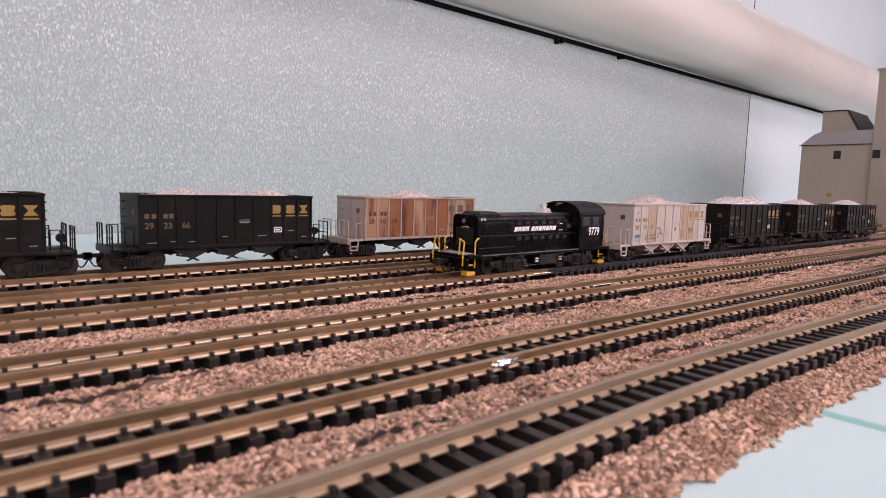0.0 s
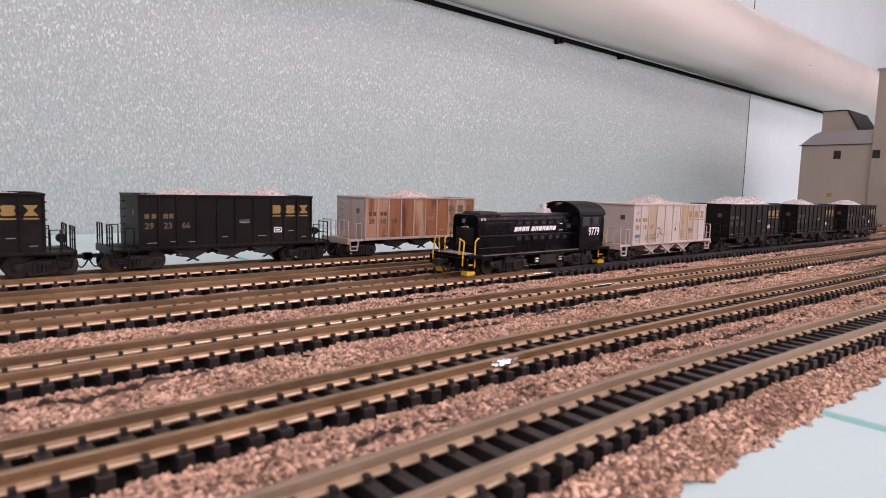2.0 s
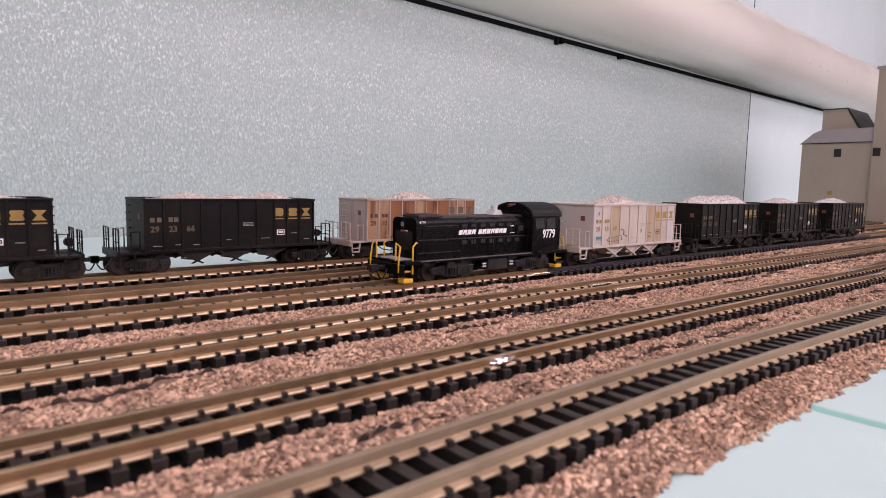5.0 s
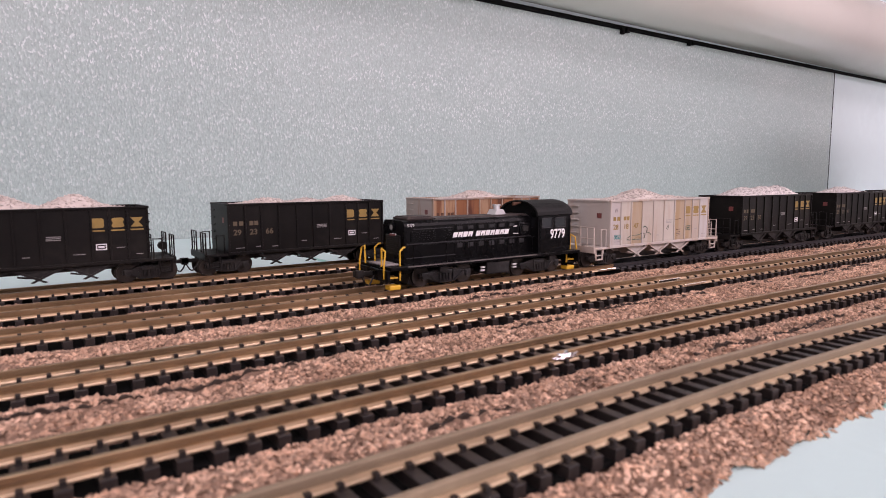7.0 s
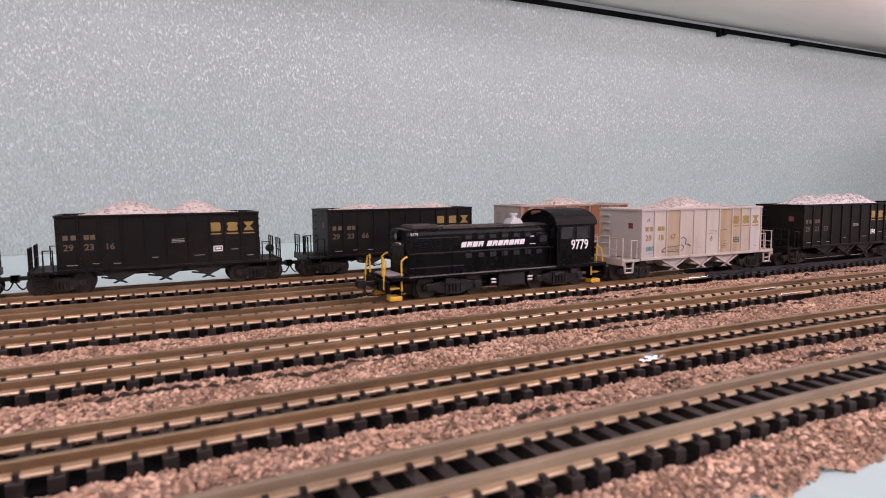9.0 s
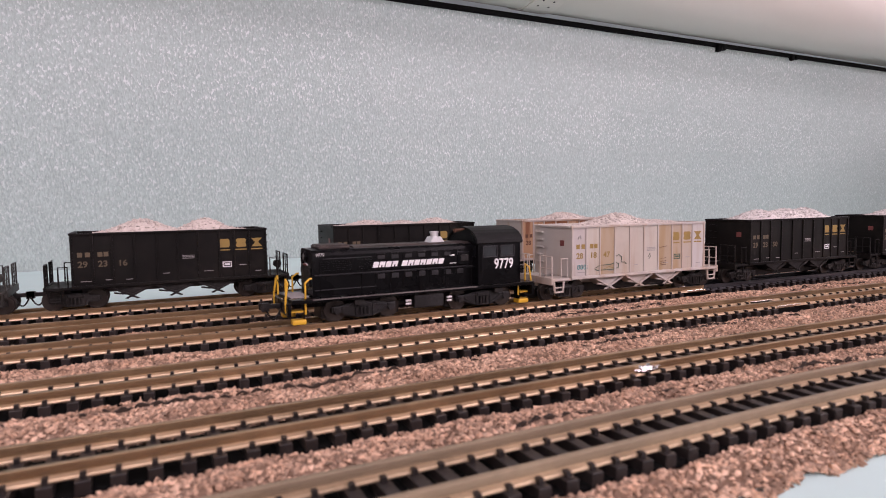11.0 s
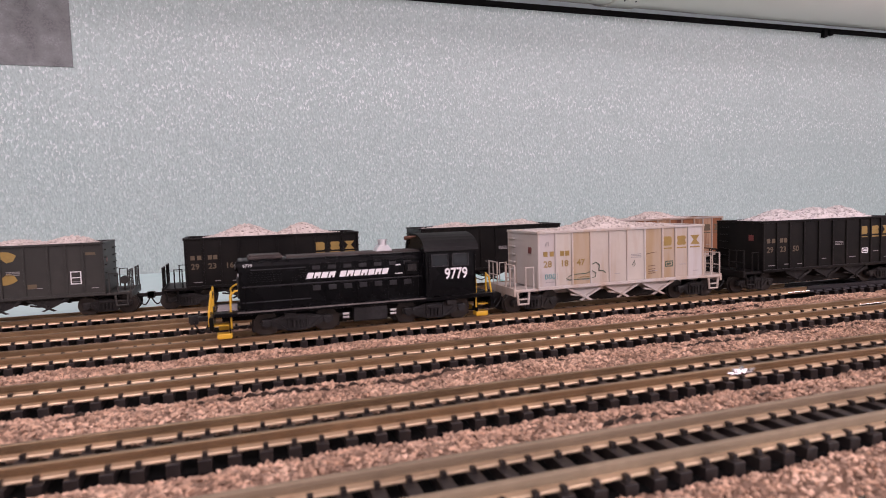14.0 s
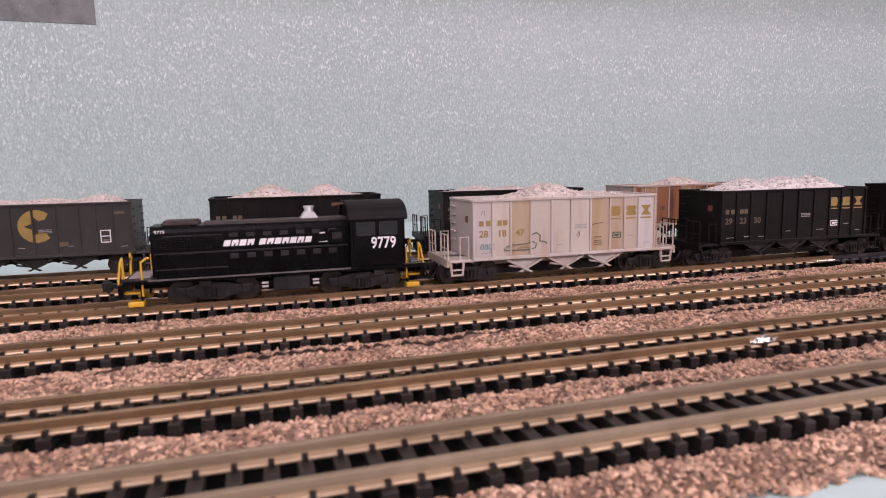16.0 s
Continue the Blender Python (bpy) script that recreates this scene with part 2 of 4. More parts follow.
M["beige"] = streaked("beige_dust", (0.50, 0.46, 0.40), (0.40, 0.29, 0.20), 0.6, 300, 4.1, (0.42, 0.345, 0.28))
M["tan"] = streaked("tan_dust", (0.41, 0.33, 0.25), (0.36, 0.24, 0.11), 0.65, 260, 5.6, (0.40, 0.30, 0.19), 0.48)


# ---- mesh helpers (centimetres) ----
def box(bm, x0, x1, y0, y1, z0, z1, bevel=0.0):
    c = Vector(((x0 + x1) / 2, (y0 + y1) / 2, (z0 + z1) / 2))
    made = bmesh.ops.create_cube(bm, size=1, matrix=Matrix.LocRotScale(c, None, (x1 - x0, y1 - y0, z1 - z0)))
    if bevel:
        edges = list({e for v in made["verts"] for e in v.link_edges})
        bmesh.ops.bevel(bm, geom=edges, offset=bevel, segments=2, affect="EDGES", profile=0.5)
    return bm


def rod(bm, p, q, r, seg=8, r2=None):
    p, q = Vector(p), Vector(q)
    m = Matrix.Translation((p + q) / 2) @ (q - p).to_track_quat("Z", "Y").to_matrix().to_4x4()
    bmesh.ops.create_cone(bm, cap_ends=True, segments=seg, radius1=r, radius2=r if r2 is None else r2, depth=(q - p).length, matrix=m)
    return bm


def tube(bm, pts, r, seg=6):
    """One bent rod through the points."""
    pts = [Vector(p) for p in pts]
    rings = []
    for k, p in enumerate(pts):
        a, b = pts[max(k - 1, 0)], pts[min(k + 1, len(pts) - 1)]
        way = ((p - a).normalized() + (b - p).normalized()).normalized() if 0 < k < len(pts) - 1 else (b - a).normalized()
        q = way.to_track_quat("Z", "Y").to_matrix()
        side = q @ Vector((1, 0, 0))
        if rings:
            side = (ref - way * ref.dot(way)).normalized()
        ref = side
        up = way.cross(side)
        rings.append([bm.verts.new(p + (side * math.cos(t) + up * math.sin(t)) * r) for t in [2 * math.pi * n / seg for n in range(seg)]])
    for one, two in zip(rings, rings[1:]):
        for k in range(seg):
            bm.faces.new((one[k], one[(k + 1) % seg], two[(k + 1) % seg], two[k]))
    bm.faces.new(rings[0][::-1])
    bm.faces.new(rings[-1])
    return bm


def prism(bm, pts, lo, hi, axis="y"):
    """A polygon given in (x, z) drawn out along y, or in (y, z) drawn out along x."""
    put = (lambda a, b, c: (a, c, b)) if axis == "y" else (lambda a, b, c: (c, a, b))
    one, two = [bm.verts.new(put(a, b, lo)) for a, b in pts], [bm.verts.new(put(a, b, hi)) for a, b in pts]
    faces = [bm.faces.new(one), bm.faces.new(two[::-1])]
    for k in range(len(pts)):
        j = (k + 1) % len(pts)
        faces.append(bm.faces.new((one[j], one[k], two[k], two[j])))
    bmesh.ops.recalc_face_normals(bm, faces=faces)
    return bm


def mesh_of(name, bm, mat):
    bmesh.ops.scale(bm, vec=(S, S, S), verts=bm.verts)
    me = bpy.data.meshes.new(name)
    bm.to_mesh(me)
    bm.free()
    me.materials.append(mat)
    return me


def part(name, bm, mat, parent=None, label=""):
    ob = new(name, mesh_of(name, bm, mat))
    ob.parent = parent
    return tagged(ob, label)


def smooth(ob):
    for p in ob.data.polygons:
        p.use_smooth = True
    return ob


def B():
    return bmesh.new()


def at(x, y, z=0.0, rz=0.0):
    return pose(x * S, y * S, z * S, 0, 0, rz)


def lettering(text, size, x, z, y, mat, parent, name="number", shear=0.0, stretch=1.0, face=-1, weight=0.0):
    """Flat characters on an upright side at y, starting at x, baseline z."""
    cu = bpy.data.curves.new(name, "FONT")
    cu.body, cu.size, cu.shear, cu.resolution_u, cu.offset = text, size * S, shear, 3, weight * S
    cu.extrude = 0.002 * S
    tmp = new(name, cu)
    me = bpy.data.meshes.new_from_object(tmp)
    bpy.data.objects.remove(tmp)
    me.materials.clear()
    me.materials.append(mat)
    ob = new(name, me)
    ob.parent = parent
    ob.matrix_basis = at(x, y, z) @ pose(0, 0, 0, 90) @ Matrix.Diagonal((stretch, 1, 1, 1))
    return ob


# ---- room and table ----
def slab(name, x0, x1, y0, y1, z0, z1, mat, label, category, bevel=0.0):
    return tagged(part(name, box(B(), x0, x1, y0, y1, z0, z1, bevel), mat), label, category, kind="structure")


BACK = 41.5
# unseen room shell, added to bounce light; tones and ceiling height are chosen
slab("room_floor", -150, 260, -200, 60, -162, -160, M["room_floor"], "dark worn unseen room floor below the layout", "floor")
slab("ceiling", -150, 260, -200, 60, 85, 89, M["ceiling"], "plain off-white unseen room ceiling", "ceiling")
slab("unseen_wall_west", -155, -150, -200, 60, -160, 85, M["wall"], "pale grey unseen room wall that bounces light", "wall")
slab("unseen_wall_east", 230, 235, -200, 60, -160, 85, M["wall"], "pale grey unseen room wall that bounces light", "wall")
slab("unseen_wall_south", -150, 230, -205, -200, -160, 85, M["wall"], "pale grey unseen room wall that bounces light", "wall")
slab("wall_north", -150, 230, BACK + 11.2, BACK + 16, -160, 85, M["wall"], "pale blue-grey painted wall behind the layout", "wall")
slab("table_board", -110, 10.36, -22, BACK - 0.05, -5.6, -0.6, M["table"], "pale blue-green foam board table top", "table top", 0.05)
slab("table_board", 10.64, 215, -22, BACK - 0.05, -5.6, -0.6, M["table"], "pale blue-green foam board table top", "table top", 0.05)
slab("board_joint", 10.36, 10.64, -21.9, BACK - 0.1, -5.5, -0.615, M["glue"], "green glue line between two foam boards", "glue line")
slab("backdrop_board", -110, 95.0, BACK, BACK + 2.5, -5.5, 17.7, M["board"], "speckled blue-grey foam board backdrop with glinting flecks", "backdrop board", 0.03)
slab("backdrop_board", 95.25, 215, BACK, BACK + 2.5, -5.5, 17.7, M["plain_board"], "plain pale blue foam board backdrop", "backdrop board", 0.03)
slab("upper_board", -110, 113.9, BACK + 8.6, BACK + 11, 12, 80, M["plain_board"], "pale blue-grey board above the pipe", "wall board")
slab("upper_board", 114.3, 215, BACK + 8.6, BACK + 11, 12, 80, M["plain_board"], "pale blue-grey board above the pipe", "wall board")
slab("seam_filler", 95.0, 95.25, BACK + 0.02, BACK + 2.5, -5, 17.69, M["black_gap"], "dark gap between the boards", "gap")
slab("seam_filler", 113.9, 114.3, BACK + 8.62, BACK + 11, 12, 80, M["black_gap"], "dark gap between the boards", "gap")

# the shade in the recess below the pipe is drawn as a black strip
bm = B()
box(bm, -110, 215, BACK - 0.12, BACK + 2.4, 17.72, 18.12, 0.02)
for x, d in ((49.2, 0.5), (49.9, 0.3), (60.2, 0.35), (60.9, 0.2)):
    box(bm, x, x + 0.4, BACK - 0.4, BACK, 17.75 - d, 17.95, 0.05)
tagged(part("recess_shade", bm, M["black_gap"]), "black strip for the shaded recess under the pipe, with ragged drips", "trim strip", kind="structure")

pipe = new("plastic_pipe")
tagged(pipe, "large off-white plastic pipe running along the wall", "pipe")
PY, PZ, PR = 40.2, 22.97, 4.9
smooth(part("barrel", rod(B(), (-110, PY, PZ + 0.8), (215, PY, PZ - 0.5), PR, 96), M["pipe"], pipe))
bm = B()
rod(bm, (26.4, PY, PZ + 0.26), (29.0, PY, PZ + 0.25), PR + 0.12, 96)
part("collar", bm, M["pipe"], pipe, "off-white pipe collar")
for k in range(8):
    a = radians(-125 + 9 * (k % 4))
    x = 27.1 + 1.0 * (k // 4)
    rr = PR + 0.1
    p = Vector((x, PY + rr * math.cos(a), PZ + 0.26 + rr * math.sin(a)))
    d = Vector((0, math.cos(a), math.sin(a)))
    part("hole", rod(B(), p, p + d * 0.04, 0.09, 8), M["black_gap"], pipe, "small dark hole")
for x, a in ((100.0, -166), (104.0, -168), (107.5, -164), (117.0, -160)):
    a = radians(a)
    p = Vector((x, PY + PR * math.cos(a), PZ + PR * math.sin(a)))
    d = Vector((0, math.cos(a), math.sin(a)))
    part("scuff", box(B(), x, x + 0.25, p.y - 0.05, p.y + 0.03, p.z - 0.04, p.z + 0.04), M["black_gap"], pipe, "small dark scuff")

bm = B()
box(bm, -19.0, -10.6, BACK - 0.05, BACK - 0.01, 12.15, 17.2, 0.01)
tagged(part("tape_patch", bm, M["foil"]), "dark grey woven tape patch on the backdrop", "tape patch")


# ---- ballast ----
TRACKS = (5.25, 7.96, 11.47, 15.02, 17.92, 20.92)
rng = np.random.default_rng(5)


REACH = (14.0, 21.0, 30.0, 41.0, 60.0, 80.0)  # the tracks swing out to the front, each later than the one before it


def bend(x, reach=14.0):
    """How far a track has swung out to the front at x."""
    u = np.maximum(x - 7.0, 0) / reach
    return 1.4 * u * u / (1 + u * u)


def front_edge(x):
    """Where the ballast ends on the board in front."""
    return 3.81 - 0.45 * bend(x) - 0.4 * bend(x) ** 2


def lane(k, x):
    return TRACKS[k] - bend(x, REACH[k])


def height(x, y):
    """Ballast surface: slopes off at the two outer edges, is low under the tracks and has long cracks between the beds."""
    lip = front_edge(x) + 0.6
    base = np.full_like(x, -0.365)
    base = np.where(y < lip, -0.365 - (lip - y) / 0.6 * 0.29, base)
    base = np.where(y > 22.0, -0.365 - (y - 22.0) / 0.6 * 0.29, base)
    wave = 0.016 * np.sin(x * 1.7 + y * 2.1) + 0.016 * np.sin(x * 3.9 - y * 3.3 + 1.0) + 0.014 * np.sin(y * 6.1 + x * 0.7) + 0.012 * np.sin(x * 8.3 + y * 5.0)
    near = np.min([np.abs(y - lane(k, x)) for k in range(6)], axis=0)
    return base + wave - 0.13 * np.clip((0.72 - near) / 0.06, 0, 1) + 0.07 * np.clip((near - 0.75) / 0.4, 0, 1)


# long broken joints between neighbouring beds: (y, from x, to x, reach of the bend, openness)
CRACKS = ((6.60, 3.5, 26.0, 16.0, 0.75), (10.25, -6.0, 36.0, 25.0, 0.7), (13.45, 4.0, 50.0, 35.0, 0.2))


def crack_line(x, c, follow):
    return c - bend(x, follow) + 0.09 * np.sin(x * 0.9 + c) + 0.05 * np.sin(x * 3.1) + 0.025 * np.sin(x * 9.7 + c)


def crack_open(x, c, much):
    return np.clip(much + 0.7 * np.sin(x * 0.55 + 2 * c) + 0.5 * np.sin(x * 1.9 + c) + 0.4 * np.sin(x * 6.7) + 0.25 * np.sin(x * 17.0), 0, 1)


def crack(x, y):
    """How open the broken joints are at a place, 0 to 1."""
    deep = np.zeros_like(x)
    for c, a, b, follow, much in CRACKS:
        d = crack_line(x, c, follow) - y
        deep = np.maximum(deep, crack_open(x, c, much) * ((d > -0.03) & (d < 0.10) & (x > a) & (x < b)))
    return deep


def sheet(name, xs, ys, mat, label):
    gx, gy = np.meshgrid(xs, ys, indexing="ij")
    edge = 0.07 + 0.015 * np.sin(gx * 5.3) + 0.01 * np.sin(gx * 11.7 + 2)
    gy = np.where(gy < 3.7, gy + edge, np.where(gy > 22.4, gy - edge, gy))
    gy = gy + (front_edge(gx) - 3.5) * np.clip((6.5 - gy) / 3.0, 0, 1)
    z = height(gx, gy) + rng.normal(0, 0.018, gx.shape)
    co = np.stack([gx, gy, z], -1).reshape(-1, 3) * S
    a, b = len(xs), len(ys)
    i = (np.arange(a - 1)[:, None] * b + np.arange(b - 1)[None, :]).ravel()
    me = bpy.data.meshes.new(name)
    me.from_pydata(co.tolist(), [], np.stack([i, i + b, i + b + 1, i + 1], -1).tolist())
    me.materials.append(mat)
    return tagged(new(name, me), label, "ballast", kind="structure")


sheet("ballast_bed", np.concatenate([np.arange(-16, 30, 0.09), np.arange(30, 128, 0.4)]), np.arange(3.5, 22.65, 0.08), M["bed"], "brown crushed ballast bed under the tracks")


def stones(name, x, y, z, size, mat, flat=0.7):
    """Many small broken stones as one mesh."""
    n = len(x)
    base = np.array([(1, 0, 0), (-1, 0, 0), (0, 1, 0), (0, -1, 0), (0, 0, 1), (0, 0, -1)], float)
    v = base[None] * rng.uniform(0.75, 1.15, (n, 6, 1)) + rng.normal(0, 0.17, (n, 6, 3))
    v = v * rng.uniform(0.7, 1.3, (n, 1, 3)) * np.array([1, 1, flat])
    a = rng.uniform(0, 2 * np.pi, n)
    t = rng.normal(0, 0.5, n)
    c, s, ct, stt = np.cos(a)[:, None], np.sin(a)[:, None], np.cos(t)[:, None], np.sin(t)[:, None]
    y1, z1 = v[..., 1] * ct - v[..., 2] * stt, v[..., 1] * stt + v[..., 2] * ct
    v = np.stack([v[..., 0] * c - y1 * s, v[..., 0] * s + y1 * c, z1], -1)
    v = v * size[:, None, None] + np.stack([x, y, z], -1)[:, None, :]
    f = np.array([(0, 2, 4), (2, 1, 4), (1, 3, 4), (3, 0, 4), (2, 0, 5), (1, 2, 5), (3, 1, 5), (0, 3, 5)])
    faces = (np.arange(n)[:, None, None] * 6 + f[None]).reshape(-1, 3)
    me = bpy.data.meshes.new(name)
    me.from_pydata((v.reshape(-1, 3) * S).tolist(), [], faces.tolist())
    me.materials.append(mat)
    return me


xs, ys, ss = [], [], []
for x0, x1, dens, r0, r1 in ((-12, 28, 270, 0.028, 0.062), (28, 60, 70, 0.045, 0.09), (60, 125, 12, 0.08, 0.14)):
    n = int(20.2 * (x1 - x0) * dens)
    x, y = rng.uniform(x0, x1, n), rng.uniform(2.4, 22.6, n)
    fits = (y > front_edge(x)) & (np.min([np.abs(y - lane(k, x)) for k in range(6)], axis=0) > 0.68)
    xs.append(x[fits])
    ys.append(y[fits])
    ss.append(rng.uniform(r0, r1, fits.sum()))
for c in range(6):  # a thin scatter between the ties
    n = 900
    x = rng.uniform(-13, 40, n)
    xs.append(x)
    ys.append(lane(c, x) + rng.uniform(-0.95, 0.95, n))
    ss.append(rng.uniform(0.03, 0.06, n))
n = 2600  # loose grains that have rolled onto the board
x = rng.uniform(-3, 40, n)
xs.append(x)
ys.append(front_edge(x) + 0.08 - np.abs(rng.normal(0, 0.06, n)) + 0.06 * np.sin(x * 4.3) + 0.04 * np.sin(x * 9.1))
ss.append(rng.uniform(0.03, 0.075, n))
x, y, s = np.concatenate(xs), np.concatenate(ys), np.concatenate(ss)
keep = crack(x, y) < 0.4
x, y, s = x[keep], y[keep], s[keep]
z = np.maximum(height(x, y), -0.6) + s * 0.35
tagged(new("ballast_stones", stones("ballast_stones", x, y, z, s, M["grain"])), "loose pinkish-brown crushed ballast stones", "ballast", kind="stuff")


# dark ribbons added along the cracks: the darkness of each crack is their colour
for c, a, b, follow, much in CRACKS:
    x = np.arange(a, b, 0.06)
    y, o = crack_line(x, c, follow), crack_open(x, c, much)
    top = height(x, y) - 0.06 + 0.135 * o * (0.8 + 0.2 * np.sin(x * 23))
    verts = [p for k in range(len(x)) for p in ((x[k] * S, y[k] * S, -0.006), (x[k] * S, y[k] * S, top[k] * S), (x[k] * S, (y[k] + 0.07) * S, top[k] * S), (x[k] * S, (y[k] + 0.07) * S, -0.006))]
    faces = [(4 * k + m, 4 * k + m + 4, 4 * k + (m + 1) % 4 + 4, 4 * k + (m + 1) % 4) for k in range(len(x) - 1) for m in range(4)]
    faces += [(0, 1, 2, 3), (4 * len(x) - 1, 4 * len(x) - 2, 4 * len(x) - 3, 4 * len(x) - 4)]
    me = bpy.data.meshes.new("crack_ribbon")
    me.from_pydata(verts, [], faces)
    me.materials.append(M["crack_dark"])
    tagged(new("crack_ribbon", me), "dark ribbon drawing the crack line in the ballast", "roadbed edge", kind="structure")


# ---- track ----
PITCH = 0.40


def sweep(bm, pts, xs, off):
    """A profile in (y, z) carried along the x stations, each set off sideways by off(x)."""
    rings = [[bm.verts.new((x, a - off(x), b)) for a, b in pts] for x in xs]
    for one, two in zip(rings, rings[1:]):
        for k in range(len(pts)):
            j = (k + 1) % len(pts)
            bm.faces.new((one[k], two[k], two[j], one[j]))
    bm.faces.new(rings[0])
    bm.faces.new(rings[-1][::-1])
    bmesh.ops.recalc_face_normals(bm, faces=bm.faces)
    return bm


def straight(x):
    return 0.0


def rail_meshes(xs, bm_web, bm_foot, y, off):
    w, h = 0.030, 0.050
    sweep(bm_web, [(y - w, -0.14), (y + w, -0.14), (y + w, -0.085), (y + h, -0.07), (y + h, -0.008), (y + h - 0.01, 0), (y - h + 0.01, 0), (y - h, -0.008), (y - h, -0.07), (y - w, -0.085)], xs, off)
    sweep(bm_foot, [(y - 0.105, -0.2), (y + 0.105, -0.2), (y + 0.108, -0.18), (y + 0.100, -0.157), (y + 0.03, -0.132), (y - 0.03, -0.132), (y - 0.100, -0.157), (y - 0.108, -0.18)], xs, off)


def tie_mesh():
    bm = B()
    box(bm, -0.09, 0.09, -0.69, 0.69, -0.38, -0.198, 0.012)
    for r in (-0.45, 0.45):
        for d in (-0.11, 0.11):
            box(bm, -0.034, 0.034, r + d - 0.05, r + d + 0.045, -0.2, -0.127)
    return mesh_of("tie", bm, M["tie"])


TIE = tie_mesh()


def track(y, x0, x1, label, breaks=(), gaps=(), rz=0.0, x=0.0, metal="rail", off=straight):
    """A straight length of flexible track: two rails with bright feet, and ties. breaks: stretches (x0, x1) with blackened rail."""
    ob = new("railway_track")
    tagged(ob, label, "railway track", "yard tracks")
    ob.matrix_basis = at(x, y, 0, rz)
    cuts = sorted({x0, x1, *[v for pair in breaks for v in pair]})
    for side in (-0.45, 0.45):
        for a, b in zip(cuts, cuts[1:]):
            dark = any(p <= a and b <= q for p, q in breaks)
            web, foot = B(), B()
            rail_meshes([a + 0.015, b - 0.015] if off is straight else np.linspace(a + 0.015, b - 0.015, 125), web, foot, side, off)
            rail = part("rail", web, M["dark_rail"] if dark else M[metal], ob, "blackened metal rail" if dark else "")
            part("rail_foot", foot, M["dark_rail"] if dark else M["foot"], rail, "" if dark else "metal rail foot, paler for the light it catches")
    # the sheet also spans the gaps, so their shade is in its black
    part("web_and_gap_shade", sweep(B(), [(-0.665, -0.42), (0.665, -0.42), (0.665, -0.345), (-0.665, -0.345)], np.linspace(x0 + 0.05, x1 - 0.05, 125), off), M["web_and_gap_shade"], ob, "black sheet for the plastic web and the shade between ties")
    k = x0 + 0.2
    while k < min(x1, 90):
        if not any(p < k < q for p, q in gaps):
            t = new("tie", TIE)
            t.parent = ob
            t.matrix_basis = at(k + random.uniform(-0.02, 0.02), random.uniform(-0.02, 0.02) - off(k), 0, random.uniform(-1.2, 1.2) - math.degrees(math.atan(10 * (off(k + 0.05) - off(k - 0.05)))))
        k += PITCH
    for p, q in gaps:
        for side in (-0.45, 0.45):
            bm = B()
            shift = -float(off((p + q) / 2))
            box(bm, p, q, shift + side - 0.115, shift + side + 0.115, -0.215, -0.12, 0.02)
            part("rail_joiner", bm, M["bright"], ob, "bright metal rail joiner")
    return ob


def swing(k):
    return lambda x: bend(x, REACH[k])


track(TRACKS[0], -14, 110, "gently curving track with black ties and dull grey-brown rails", metal="grey_rail", off=swing(0))
track(TRACKS[1], -14, 26, "gently curving track with black ties and brass-coloured rails", off=swing(1))
track(TRACKS[2], -14, 110, "gently curving track with black ties and a bright rail joiner", (), ((15.55, 16.65),), off=swing(2))
track(TRACKS[3], -14, 110, "track with black ties, rails blackened along one stretch", ((16.7, 52.0),), ((15.8, 16.75),), off=swing(3))
track(TRACKS[4], -14, 110, "track with black ties behind the switcher's track", off=swing(4))
track(TRACKS[5], -14, 110, "rear track carrying parked hopper cars", off=swing(5))
# the turnout at the far end of the second track
track(TRACKS[1], 26.06, 110, "far leg of a yard turnout, black ties", off=swing(1))
SWITCH = float(bend(26.9, REACH[1]))
leg = track(TRACKS[1] + 0.05 - SWITCH, 1.0, 34, "diverging turnout leg with black ties", rz=2.4, x=26.2)
bm = B()
box(bm, 25.6, 28.2, TRACKS[1] - SWITCH - 0.52, TRACKS[1] - SWITCH - 0.40, -0.03, 0.012, 0.01)
box(bm, 25.6, 28.6, TRACKS[1] - SWITCH + 0.36, TRACKS[1] - SWITCH + 0.45, -0.03, 0.012, 0.01)
tagged(part("switch_points", bm, M["bright"]), "bright metal turnout point blades", "switch points")

bm = B()
bmesh.ops.create_icosphere(bm, subdivisions=3, radius=1.0)
for v in bm.verts:
    p = v.co.copy()
    lump = 1 + 0.22 * math.sin(9 * p.x + 2 * p.y) + 0.15 * math.sin(7 * p.z + 5 * p.y) + 0.1 * math.sin(17 * p.x + 11 * p.z)
    v.co = Vector((7.0 + 0.30 * p.x * lump, 7.46 + 0.09 * p.y * lump, max(-0.26, -0.10 + 0.085 * p.z * lump)))
tagged(smooth(part("solder_blob", bm, M["solder"])), "shiny silver solder blob on a rail joint", "solder")
bm = B()
prism(bm, [(-0.9, -0.40), (0.9, -0.38), (0.7, -0.34), (-0.8, -0.35)], -0.1, 0.1)
scrap = tagged(part("paper_scrap", bm, M["white"]), "thin white paper scrap lying on the ballast", "scrap")
scrap.matrix_basis = at(29.9, 10.35, 0.06, 18)
for px, py in ((37.6, 13.3), (30.1, 8.95)):
    bm = B()
    box(bm, -0.35, 0.35, -0.1, 0.1, -0.42, -0.25, 0.05)
    b = tagged(part("brown_chip", bm, M["brown_bit"]), "dark brown chip lying on the ballast", "scrap")
    b.matrix_basis = at(px, py, 0, 25)


